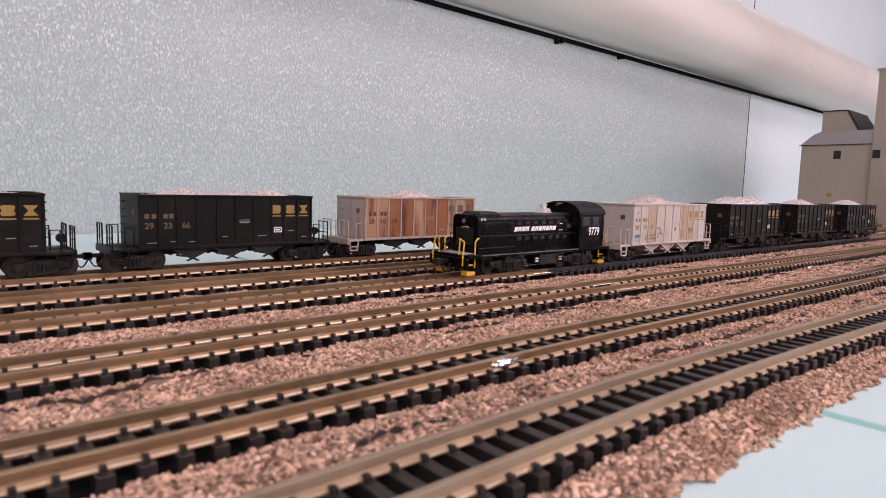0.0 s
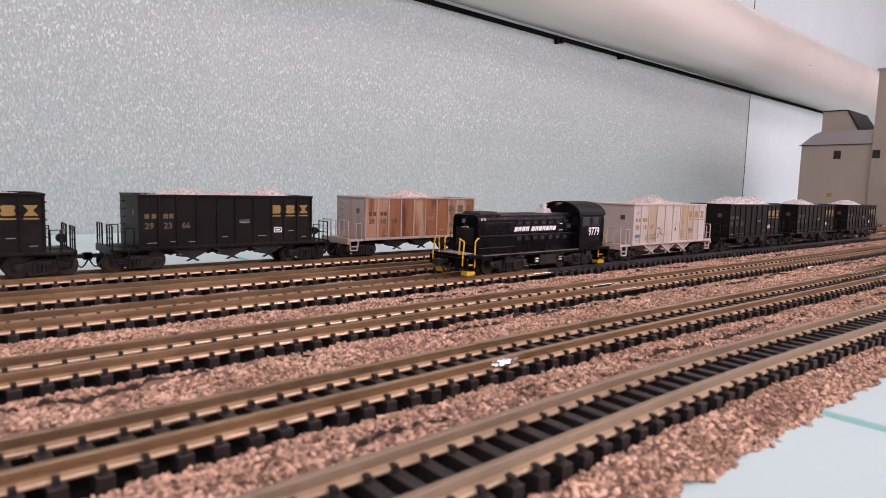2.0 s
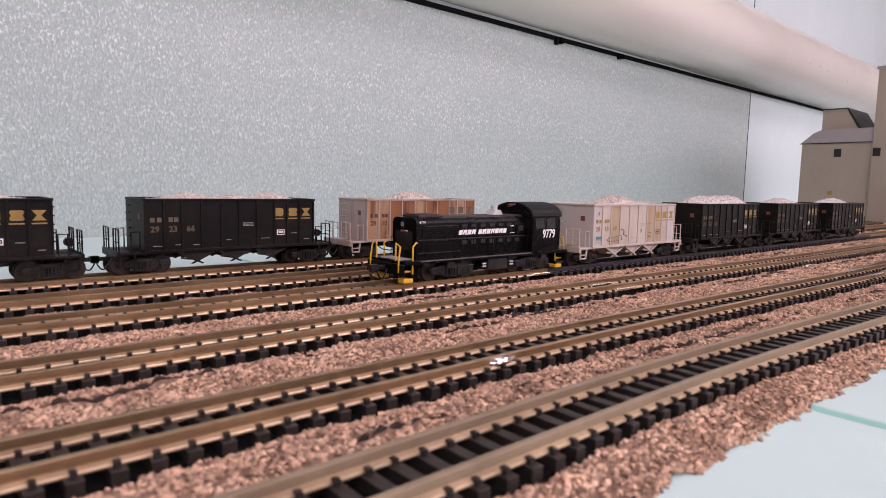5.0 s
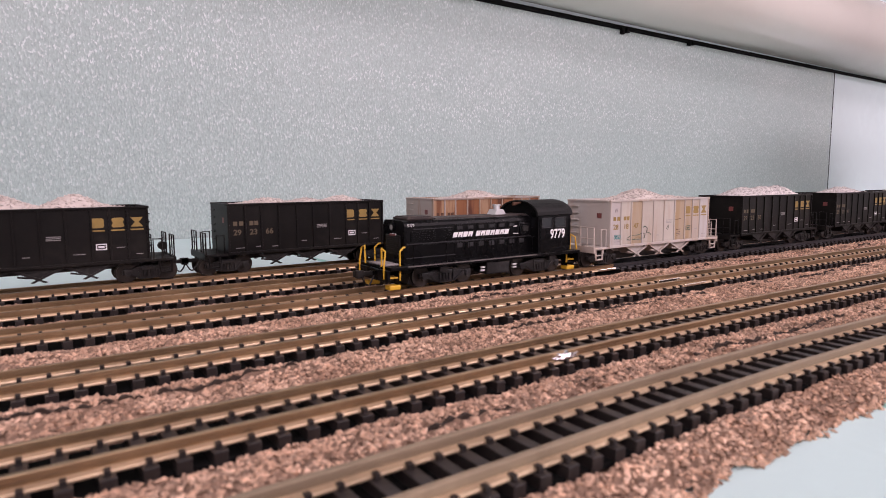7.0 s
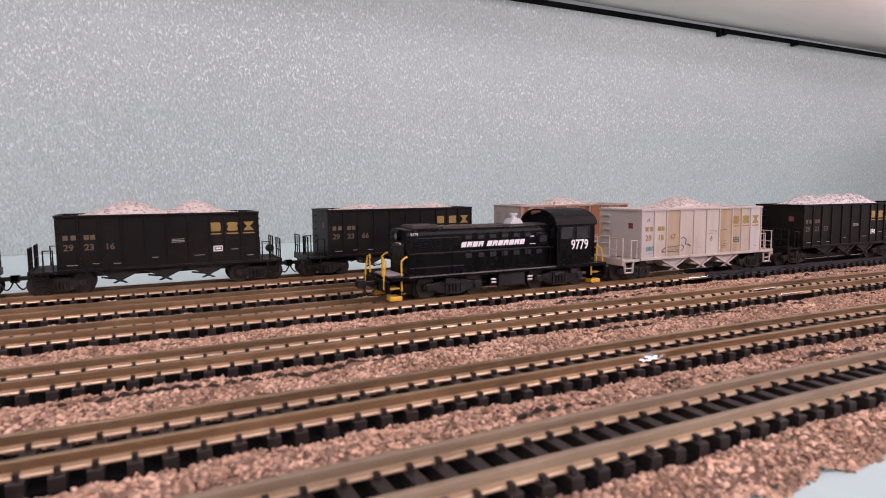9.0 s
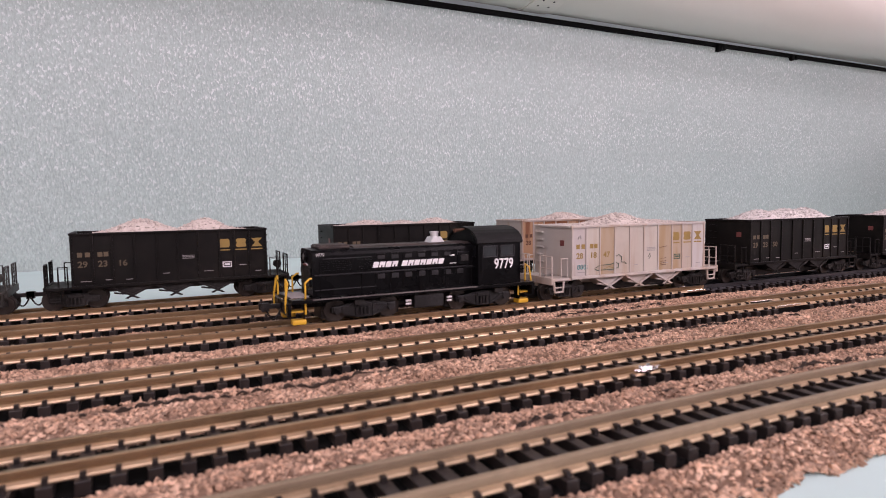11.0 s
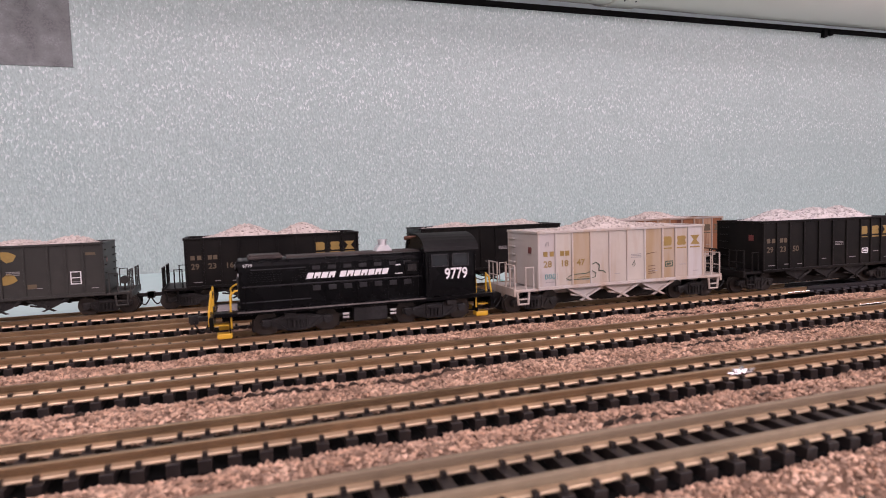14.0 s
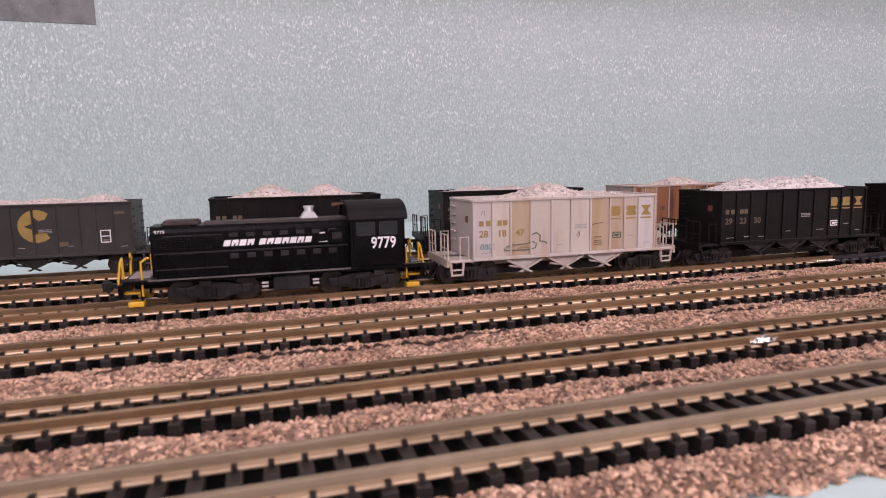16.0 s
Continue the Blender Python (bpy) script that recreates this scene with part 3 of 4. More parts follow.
# ---- running gear shared by the cars ----
def wheelset(parent, x, r, mat):
    bm = B()
    for s in (-1, 1):
        rod(bm, (0, s * 0.37, 0), (0, s * 0.47, 0), r, 20)
        rod(bm, (0, s * 0.35, 0), (0, s * 0.375, 0), r + 0.045, 20)
        rod(bm, (0, s * 0.47, 0), (0, s * 0.485, 0), r * 0.45, 12)
    rod(bm, (0, -0.5, 0), (0, 0.5, 0), 0.05, 8)
    ob = part("wheelset", bm, mat, parent)
    ob.matrix_basis = at(x, 0, r)
    return ob


def truck(parent, x, base, r, mat, name="truck"):
    """Bogie with two cast side frames, springs, journal boxes and a bolster; its axles are parts of their own."""
    bm = B()
    h = base / 2
    for s in (-1, 1):
        y0, y1 = sorted((s * 0.55, s * 0.66))
        prism(bm, [(-h - 0.14, r + 0.10), (-h - 0.14, r - 0.04), (-h + 0.12, r - 0.05), (-0.24, 0.10), (0.24, 0.10), (h - 0.12, r - 0.05), (h + 0.14, r - 0.04), (h + 0.14, r + 0.10), (h - 0.1, r + 0.12), (0.25, r + 0.21), (-0.25, r + 0.21), (-h + 0.1, r + 0.12)], y0, y1)
        for d in (-1, 1):  # cast ribs round the two window openings
            prism(bm, [(d * 0.24, 0.14), (d * 0.30, 0.14), (d * (h - 0.10), r + 0.06), (d * (h - 0.16), r + 0.09)], *sorted((s * 0.66, s * 0.69)))
            box(bm, *sorted((d * 0.21, d * 0.26)), *sorted((s * 0.66, s * 0.70)), 0.12, r + 0.18, 0.01)
        box(bm, -h - 0.10, h + 0.10, *sorted((s * 0.66, s * 0.685)), r + 0.09, r + 0.115)
        for d in (-1, 1):
            rod(bm, (d * h, s * 0.62, r), (d * h, s * 0.72, r), 0.085, 10)
            box(bm, d * h - 0.11, d * h + 0.11, min(s * 0.6, s * 0.7), max(s * 0.6, s * 0.7), r - 0.02, r + 0.13, 0.02)
        for d in (-0.1, 0, 0.1):
            rod(bm, (d, s * 0.68, 0.16), (d, s * 0.68, 0.36), 0.04, 8)
        box(bm, -0.2, 0.2, min(s * 0.62, s * 0.7), max(s * 0.62, s * 0.7), 0.36, 0.46, 0.015)
    box(bm, -0.14, 0.14, -0.62, 0.62, 0.22, 0.52, 0.02)
    ob = part(name, bm, mat, parent)
    ob.matrix_basis = at(x, 0, 0)
    return [wheelset(ob, d * h, r, M["wheel"]) for d in (-1, 1)]


def coupler(parent, x, way, mat):
    bm = B()
    z = 0.47
    box(bm, min(x, x + way * 0.35), max(x, x + way * 0.35), -0.06, 0.06, z - 0.06, z + 0.06, 0.015)
    prism(bm, [(x + way * 0.33, z - 0.11), (x + way * 0.52, z - 0.11), (x + way * 0.54, z + 0.1), (x + way * 0.33, z + 0.1)], -0.12, 0.05)
    prism(bm, [(x + way * 0.38, z - 0.08), (x + way * 0.56, z - 0.08), (x + way * 0.56, z + 0.08), (x + way * 0.38, z + 0.08)], 0.05, 0.12)
    part("coupler", bm, mat, parent)
    bm = B()
    pts = [(x + way * (0.05 + 0.38 * k / 7), -0.16, z - 0.05 - 0.26 * math.sin(math.pi * k / 7)) for k in range(8)]
    tube(bm, pts, 0.024, 6)
    part("air_hose", bm, mat, parent)


# ---- hopper cars ----
HALF, TOP, LOW, WIDE = 2.84, 2.30, 0.73, 1.0
PANELS = (-2.84, -2.27, -1.74, -1.14, -0.51, 0.09, 0.70, 1.33, 1.80, 2.27, 2.84)


def load_mesh(seed, peaks, mat):
    """A heap of stone filling the hopper, a little above the rim."""
    gx, gy = np.meshgrid(np.arange(-2.74, 2.75, 0.07), np.arange(-0.91, 0.92, 0.07), indexing="ij")

    def z(x, y):
        h = np.zeros_like(x)
        for cx, cy, hh, w in peaks:
            h = np.maximum(h, hh * np.exp(-((x - cx) ** 2) / w**2 - (y - cy) ** 2 / 0.55))
        rim = np.clip(np.minimum(2.74 - np.abs(x), (0.91 - np.abs(y)) * 1.6) / 0.45, 0, 1)
        return 2.12 + 0.12 * rim + h * rim + 0.015 * np.sin(9 * x + seed) * np.sin(11 * y)

    co = np.stack([gx, gy, z(gx, gy) + rng.normal(0, 0.012, gx.shape)], -1)
    a, b = gx.shape
    i = (np.arange(a - 1)[:, None] * b + np.arange(b - 1)[None, :]).ravel()
    quads = np.stack([i, i + b, i + b + 1, i + 1], -1)
    n = 1500
    x, y = rng.uniform(-2.72, 2.72, n), rng.uniform(-0.9, 0.9, n)
    me = stones("load", x, y, z(x, y) + 0.01, rng.uniform(0.025, 0.06, n), mat)
    bm = bmesh.new()
    bm.from_mesh(me)
    vs = [bm.verts.new(p) for p in co.reshape(-1, 3) * S]
    for q in quads:
        bm.faces.new([vs[j] for j in q])
    bm.to_mesh(me)
    bm.free()
    return me


def end_rails(parent, e, mat):
    """Stanchions, top rails and the corner step of one end platform; e is -1 or 1."""
    x0, x1 = e * (HALF + 0.10), e * (HALF + 0.68)
    for s in (-1, 1):
        part("end_railing", tube(B(), [(x0, s * 0.92, LOW - 0.02), (x0, s * 0.92, 1.32), (e * (HALF + 0.34), s * 0.92, 1.32), (e * (HALF + 0.34), s * 0.92, LOW - 0.02)], 0.024), mat, parent)
        part("end_railing", tube(B(), [(x1, s * 0.92, LOW - 0.02), (x1, s * 0.92, 1.40), (x1, s * 0.30, 1.40), (x1, s * 0.30, LOW - 0.02)], 0.024), mat, parent)
        part("railing_post", rod(B(), (x1, s * 0.61, LOW - 0.02), (x1, s * 0.61, 1.40), 0.018, 6), mat, parent)
        part("railing_bar", rod(B(), (x1, s * 0.92, 1.02), (x1, s * 0.30, 1.02), 0.016, 6), mat, parent)
        y = s * 0.93
        xa, xb = e * (HALF + 0.24), e * (HALF + 0.62)
        part("corner_step", tube(B(), [(xa, y, LOW - 0.03), (xa + e * 0.04, y, 0.30), (xb - e * 0.04, y, 0.30), (xb, y, LOW - 0.03)], 0.038), mat, parent)
        part("step_rung", rod(B(), (xa + e * 0.02, y, 0.44), (xb - e * 0.02, y, 0.44), 0.022, 6), mat, parent)
    if e > 0:
        bm = B()
        rod(bm, (e * (HALF + 0.45), -0.45, 1.05), (e * (HALF + 0.45), -0.25, 1.05), 0.13, 16)
        rod(bm, (e * (HALF + 0.45), -0.35, LOW - 0.02), (e * (HALF + 0.45), -0.35, 1.05), 0.03, 6)
        part("brake_wheel", bm, mat, parent)


def hopper_car(x, y, paint, gear, label, number, marks, seed, peaks, load_mat, num_mat, mark_mat, panels=()):
    car = new("hopper_car")
    tagged(car, label, "hopper car", "loaded hopper cars")
    car.matrix_basis = at(x, y)
    for s in (-1, 1):
        y0, y1 = sorted((s * (WIDE - 0.06), s * (WIDE - 0.02)))
        part("side_sheet", box(B(), -HALF, HALF, y0, y1, LOW, TOP - 0.02), paint, car)
        x0, x1 = sorted((s * (HALF - 0.05), s * (HALF - 0.001)))
        part("end_sheet", box(B(), x0, x1, -WIDE + 0.062, WIDE - 0.062, LOW, TOP - 0.02), paint, car)
    part("floor", box(B(), -HALF + 0.06, HALF - 0.06, -0.92, 0.92, LOW, LOW + 0.12), gear, car)
    for k, m in enumerate(panels):
        x0, x1 = PANELS[k] + 0.035, PANELS[k + 1] - 0.035
        part("side_panel", box(B(), x0, x1, -WIDE + 0.008, -WIDE + 0.021, LOW + 0.03, TOP - 0.06), M[m], car, "dusty repainted side panel")
    bm = B()
    for s in (-1, 1):
        y0, y1 = sorted((s * (WIDE - 0.08), s * (WIDE + 0.03)))
        box(bm, -HALF - 0.02, HALF + 0.02, y0, y1, TOP - 0.05, TOP + 0.02, 0.012)
        x0, x1 = sorted((s * (HALF - 0.07), s * (HALF + 0.035)))
        box(bm, x0, x1, -WIDE + 0.085, WIDE - 0.085, TOP - 0.05, TOP + 0.02, 0.012)
    part("top_rim", bm, paint, car)
    bm = B()
    for s in (-1, 1):
        y0, y1 = sorted((s * (WIDE - 0.05), s * (WIDE + 0.03)))
        box(bm, -HALF, HALF, y0, y1, LOW - 0.07, LOW + 0.02, 0.012)
    part("side_sill", bm, paint, car)
    for s in (-1, 1):
        for px in PANELS:
            px = max(-HALF + 0.03, min(HALF - 0.03, px))
            y0, y1 = sorted((s * (WIDE - 0.025), s * (WIDE + 0.02)))
            part("side_rib", box(B(), px - 0.028, px + 0.028, y0, y1, LOW + 0.021, TOP - 0.051, 0.008), paint, car)
    bm = B()
    box(bm, -HALF - 0.7, HALF + 0.7, -0.2, 0.2, 0.42, LOW - 0.015, 0.02)
    part("centre_sill", bm, gear, car)
    for e in (-1, 1):
        x0, x1 = sorted((e * (HALF - 0.1), e * (HALF + 0.72)))
        bm = B()
        box(bm, x0, x1, -0.97, 0.97, LOW - 0.09, LOW - 0.015, 0.012)
        box(bm, *sorted((e * (HALF + 0.66), e * (HALF + 0.73))), -0.97, 0.97, LOW - 0.2, LOW + 0.02, 0.012)
        part("end_platform", bm, paint, car)
        end_rails(car, e, paint)
        for zz in (1.1, 1.34, 1.58, 1.82, 2.06):
            for side in ((1, -1) if e > 0 else (1,)):
                part("ladder_rung", box(B(), *sorted((e * (HALF + 0.001), e * (HALF + 0.06))), *sorted((side * 0.45, side * 0.85)), zz, zz + 0.035), paint, car)
        part("placard", box(B(), *sorted((e * (HALF + 0.001), e * (HALF + 0.012))), -0.62, -0.42, 1.68, 1.86), M["red"], car, "small dull red placard")
        coupler(car, e * (HALF + 0.72), e, M["under"])
    for k in (-1.25, 0.0, 1.25):  # outlet doors under the body, wide at the sill and closing to a slot
        bm = B()
        prism(bm, [(k - 0.48, LOW - 0.02), (k + 0.48, LOW - 0.02), (k + 0.38, 0.58), (k + 0.09, 0.35), (k - 0.09, 0.35), (k - 0.38, 0.58)], -0.84, -0.22)
        prism(bm, [(k - 0.48, LOW - 0.02), (k + 0.48, LOW - 0.02), (k + 0.38, 0.58), (k + 0.09, 0.35), (k - 0.09, 0.35), (k - 0.38, 0.58)], 0.22, 0.84)
        part("outlet", bm, gear, car)
        for s in (-1, 1):
            y0, y1 = sorted((s * 0.85, s * 0.89))
            bm = B()  # crossed door links that end in splayed feet
            prism(bm, [(k - 0.21, 0.27), (k - 0.13, 0.25), (k + 0.60, 0.61), (k + 0.54, 0.66)], y0, y1)
            part("door_link", bm, gear, car)
            bm = B()
            prism(bm, [(k + 0.21, 0.27), (k + 0.13, 0.25), (k - 0.60, 0.61), (k - 0.54, 0.66)], y0 + s * 0.045, y1 + s * 0.045)
            part("door_link", bm, gear, car)
            part("link_pin", rod(B(), (k, s * 0.80, 0.355), (k, s * 0.955, 0.355), 0.045, 10), gear, car)
            bm = B()
            tube(bm, [(k - 0.50, s * 0.87, 0.46), (k - 0.28, s * 0.87, 0.42), (k - 0.05, s * 0.87, 0.40)], 0.03)
            part("outlet_lever", bm, gear, car)
    wheels = []
    for e in (-1, 1):
        wheels += truck(car, e * 2.80, 1.14, 0.28, M["under"])
    load = new("load", load_mesh(seed, peaks, load_mat))
    load.parent = car
    tagged(load, "heaped pinkish crushed stone load")
    # painted marks: blocks for the railway's initials, underlined, and the car number
    ys = -WIDE + (0.004 if panels else 0.018)
    if marks == "block":
        ya, yb = ys - 0.003, ys + 0.003
        shapes = [[(0.05, 1.72), (0.30, 1.72), (0.34, 1.77), (0.34, 1.95), (0.29, 2.0), (0.05, 2.0), (0, 1.95), (0, 1.77)],
                  [(0.57, 1.72), (0.83, 1.72), (0.87, 1.77), (0.83, 1.86), (0.87, 1.95), (0.82, 2.0), (0.58, 2.0), (0.53, 1.95), (0.57, 1.86), (0.53, 1.77)],
                  [(1.03, 1.72), (1.37, 1.72), (1.25, 1.86), (1.37, 2.0), (1.03, 2.0), (1.15, 1.86)]]
        for pts in shapes:
            part("painted_mark", prism(B(), [(1.32 + a, b) for a, b in pts], ya, yb), mark_mat, car, "worn yellow block mark")
        for px in (1.32, 1.84, 2.35):
            part("underline", box(B(), px - 0.01, px + 0.35, ya, yb, 1.62, 1.66), mark_mat, car, "worn yellow underline")
        for px in (-2.66, -2.46, -2.13, -1.97):
            part("reporting_mark", box(B(), px, px + 0.13, ya, yb, 1.60, 1.74), num_mat, car, "dull yellow reporting mark bar")
        for t, px in zip((number[:2], number[2:4], number[4:]), (-2.66, -2.13, -1.60)):
            lettering(t, 0.25, px, 1.30, ys, num_mat, car, stretch=1.05, weight=0.006)
    else:
        arc = [radians(48 + 264 * k / 36) for k in range(37)]
        outer = [(0.18 + 0.50 * math.cos(a), 1.64 + 0.50 * math.sin(a)) for a in arc]
        inner = [(0.20 + r * math.cos(radians(a)), 1.64 + r * math.sin(radians(a))) for a, r in ((318, 0.30), (288, 0.17), (252, 0.31), (216, 0.16), (180, 0.37), (144, 0.16), (108, 0.31), (72, 0.17), (42, 0.30))]
        for one, two in ((outer[:19], inner[4:]), (outer[18:], inner[:5])):
            part("painted_mark", prism(B(), one + two, ys - 0.003, ys + 0.003), mark_mat, car, "yellow half of a round emblem")
        bm = B()
        box(bm, 0.75, 1.0, ys - 0.003, ys + 0.003, 0.98, 1.12)
        part("faded_panel", bm, M["dull_gold"], car)
        bm = B()
        for a, b, c, d in ((1.90, 2.20, 1.05, 1.08), (1.90, 2.20, 1.24, 1.27), (1.90, 2.20, 1.42, 1.45), (1.90, 1.93, 1.08, 1.42), (2.17, 2.20, 1.08, 1.42)):
            box(bm, a, b, ys - 0.003, ys + 0.003, c, d)
        part("inspection_box", bm, M["white"], car, "white outlined inspection box")
        bm = B()
        box(bm, 2.34, 2.62, ys - 0.003, ys + 0.003, 1.93, 2.02)
        part("number_bar", bm, M["dull_gold"], car)
    # small stencils
    bm = B()
    for px, pz, w, h in ((-2.6, 0.86, 0.28, 0.025), (-1.95, 0.88, 0.2, 0.07), (-1.4, 0.86, 0.2, 0.06), (-0.35, 0.98, 0.18, 0.08), (0.22, 1.42, 0.36, 0.14), (0.85, 0.98, 0.3, 0.06), (1.95, 1.12, 0.22, 0.05), (2.45, 0.9, 0.2, 0.025)):
        for k in range(max(1, int(h / 0.045))):
            box(bm, px, px + w, ys - 0.003, ys + 0.003, pz + 0.045 * k, pz + 0.045 * k + 0.02)
    part("stencil", bm, M["grey"], car, "small grey stencil lines")
    if marks == "block":
        bm = B()
        box(bm, 1.42, 1.70, ys - 0.003, ys + 0.003, 1.08, 1.11)
        box(bm, 1.42, 1.70, ys - 0.003, ys + 0.003, 1.23, 1.26)
        box(bm, 1.42, 1.45, ys - 0.003, ys + 0.003, 1.11, 1.23)
        box(bm, 1.67, 1.70, ys - 0.003, ys + 0.003, 1.11, 1.23)
        box(bm, 1.48, 1.64, ys - 0.003, ys + 0.003, 1.14, 1.20)
        part("stencil_box", bm, M["white"] if paint is M["car_black"] else M["dark_green"], car)
    return car, wheels


def graffiti(car):
    """Thin painted scrawls on the silver car: shapes only."""
    y = -WIDE - 0.003

    def line(pts, r, mat, label):
        part("scrawl", tube(B(), [(a, y, b) for a, b in pts], r, 5), mat, car, label)
    d, t = M["dark_green"], M["teal"]
    line([(-1.9, 0.98), (-1.75, 1.05), (-1.3, 1.06), (-1.1, 1.12), (-0.98, 1.06), (-1.0, 0.94), (-1.2, 0.90), (-1.85, 0.90), (-1.95, 0.95)], 0.012, d, "dark green outlined scrawl")
    line([(-1.12, 1.10), (-1.12, 1.30), (-0.98, 1.36), (-0.86, 1.28), (-0.88, 1.12), (-0.72, 1.10), (-0.66, 1.04)], 0.014, d, "dark green outlined scrawl")
    line([(-1.55, 0.94), (-1.35, 0.99), (-1.2, 0.95)], 0.010, M["gold"], "yellow scrawl")
    for x in (-2.62, -2.50, -2.38):
        line([(x, 0.98), (x + 0.02, 1.10), (x + 0.08, 1.10), (x + 0.08, 0.99), (x + 0.02, 0.96)], 0.012, t, "teal scrawl")
    line([(-2.24, 0.94), (-2.24, 1.14)], 0.010, d, "dark scrawl")
    line([(-2.60, 1.90), (-2.56, 2.0), (-2.50, 2.02), (-2.49, 1.9)], 0.010, M["grey"], "grey scrawl")
    line([(0.25, 1.20), (0.34, 1.34), (0.36, 1.22), (0.30, 1.16)], 0.008, d, "thin dark scrawl")
    line([(0.75, 1.50), (0.90, 1.53), (1.10, 1.55)], 0.008, M["brown_bit"], "thin brown scrawl")
    for z in (0.92, 0.98, 1.04, 1.14):
        line([(0.82, z), (1.06, z + 0.01)], 0.008, M["brown_bit"], "thin brown scrawl")


REAR, FRONT = TRACKS[5] + 0.08, TRACKS[3]
hopper_car(-8.48, REAR, M["car_old"], M["under"], "weathered dark grey hopper car with a round yellow emblem, loaded", "", "round", 1, ((-1.2, 0, 0.16, 1.0), (0.3, 0, 0.2, 0.8), (1.8, 0, 0.26, 0.7)), M["tan_load"], M["dull_gold"], M["gold"])
hopper_car(-0.48, REAR, M["car_black"], M["under"], "black hopper car parked on the rear track, heaped with stone", "292316", "block", 2, ((-0.9, 0, 0.44, 0.8), (1.0, 0, 0.42, 0.7)), M["tan_load"], M["dull_gold"], M["gold"])
hopper_car(7.50, REAR, M["car_black"], M["under"], "black hopper car parked on the rear track, level stone load", "292366", "block", 3, ((-1.2, 0, 0.2, 0.7), (0.2, 0, 0.16, 0.6), (1.6, 0, 0.24, 0.6)), M["tan_load"], M["dull_gold"], M["gold"])
hopper_car(15.42, REAR, M["car_rust"], M["under"], "rust-streaked silver hopper car on the rear track, heaped load", "281018", "block", 4, ((0.0, 0, 0.34, 1.0),), M["tan_load"], M["brown_bit"], M["dull_gold"], ("pale_rust", "pale_rust", "rust_panel", "rust_panel", "pale_rust", "rust_panel", "rust_panel", "pale_rust", "pale_rust", "rust_panel"))
TRAIN = []
for k, (paint, lab, num, peaks, ld) in enumerate((
        (M["car_silver"], "dusty weathered silver hopper car behind the switcher, heaped load", "281847", ((-0.2, 0, 0.40, 1.0), (1.2, 0, 0.15, 1.0)), M["tan_load"]),
        (M["car_black"], "black hopper car in the moving train, pale stone load", "292350", ((-1.2, 0, 0.40, 0.8), (0.3, 0, 0.42, 1.0), (1.5, 0, 0.44, 0.7)), M["grey_load"]),
        (M["car_black"], "black hopper car in the moving train, low stone load", "292341", ((-0.3, 0, 0.32, 0.9),), M["grey_load"]),
        (M["car_black"], "black hopper car at the end of the moving train", "292327", ((-0.2, 0, 0.34, 1.0),), M["grey_load"]))):
    car, wheels = hopper_car(0, FRONT, paint, M["under"] if k else M["car_silver"], lab, num, "block", 10 + k, peaks, ld, M["dull_gold"] if k else M["gold"], M["gold"], () if k else ("lilac", "beige", "tan", "beige", "beige", "beige", "tan", "tan", "beige", "lilac"))
    if k == 0:
        graffiti(car)
    # extra black block: the shade under the moving cars is its colour
    part("centre_sill", box(B(), -2.2, 2.2, -0.16, 0.16, 0.14, 0.58, 0.02), M["under"], car, "black box added for the shade under the car")
    TRAIN.append((car, (7.62, 15.62, 23.62, 31.62)[k], wheels, 0.28))


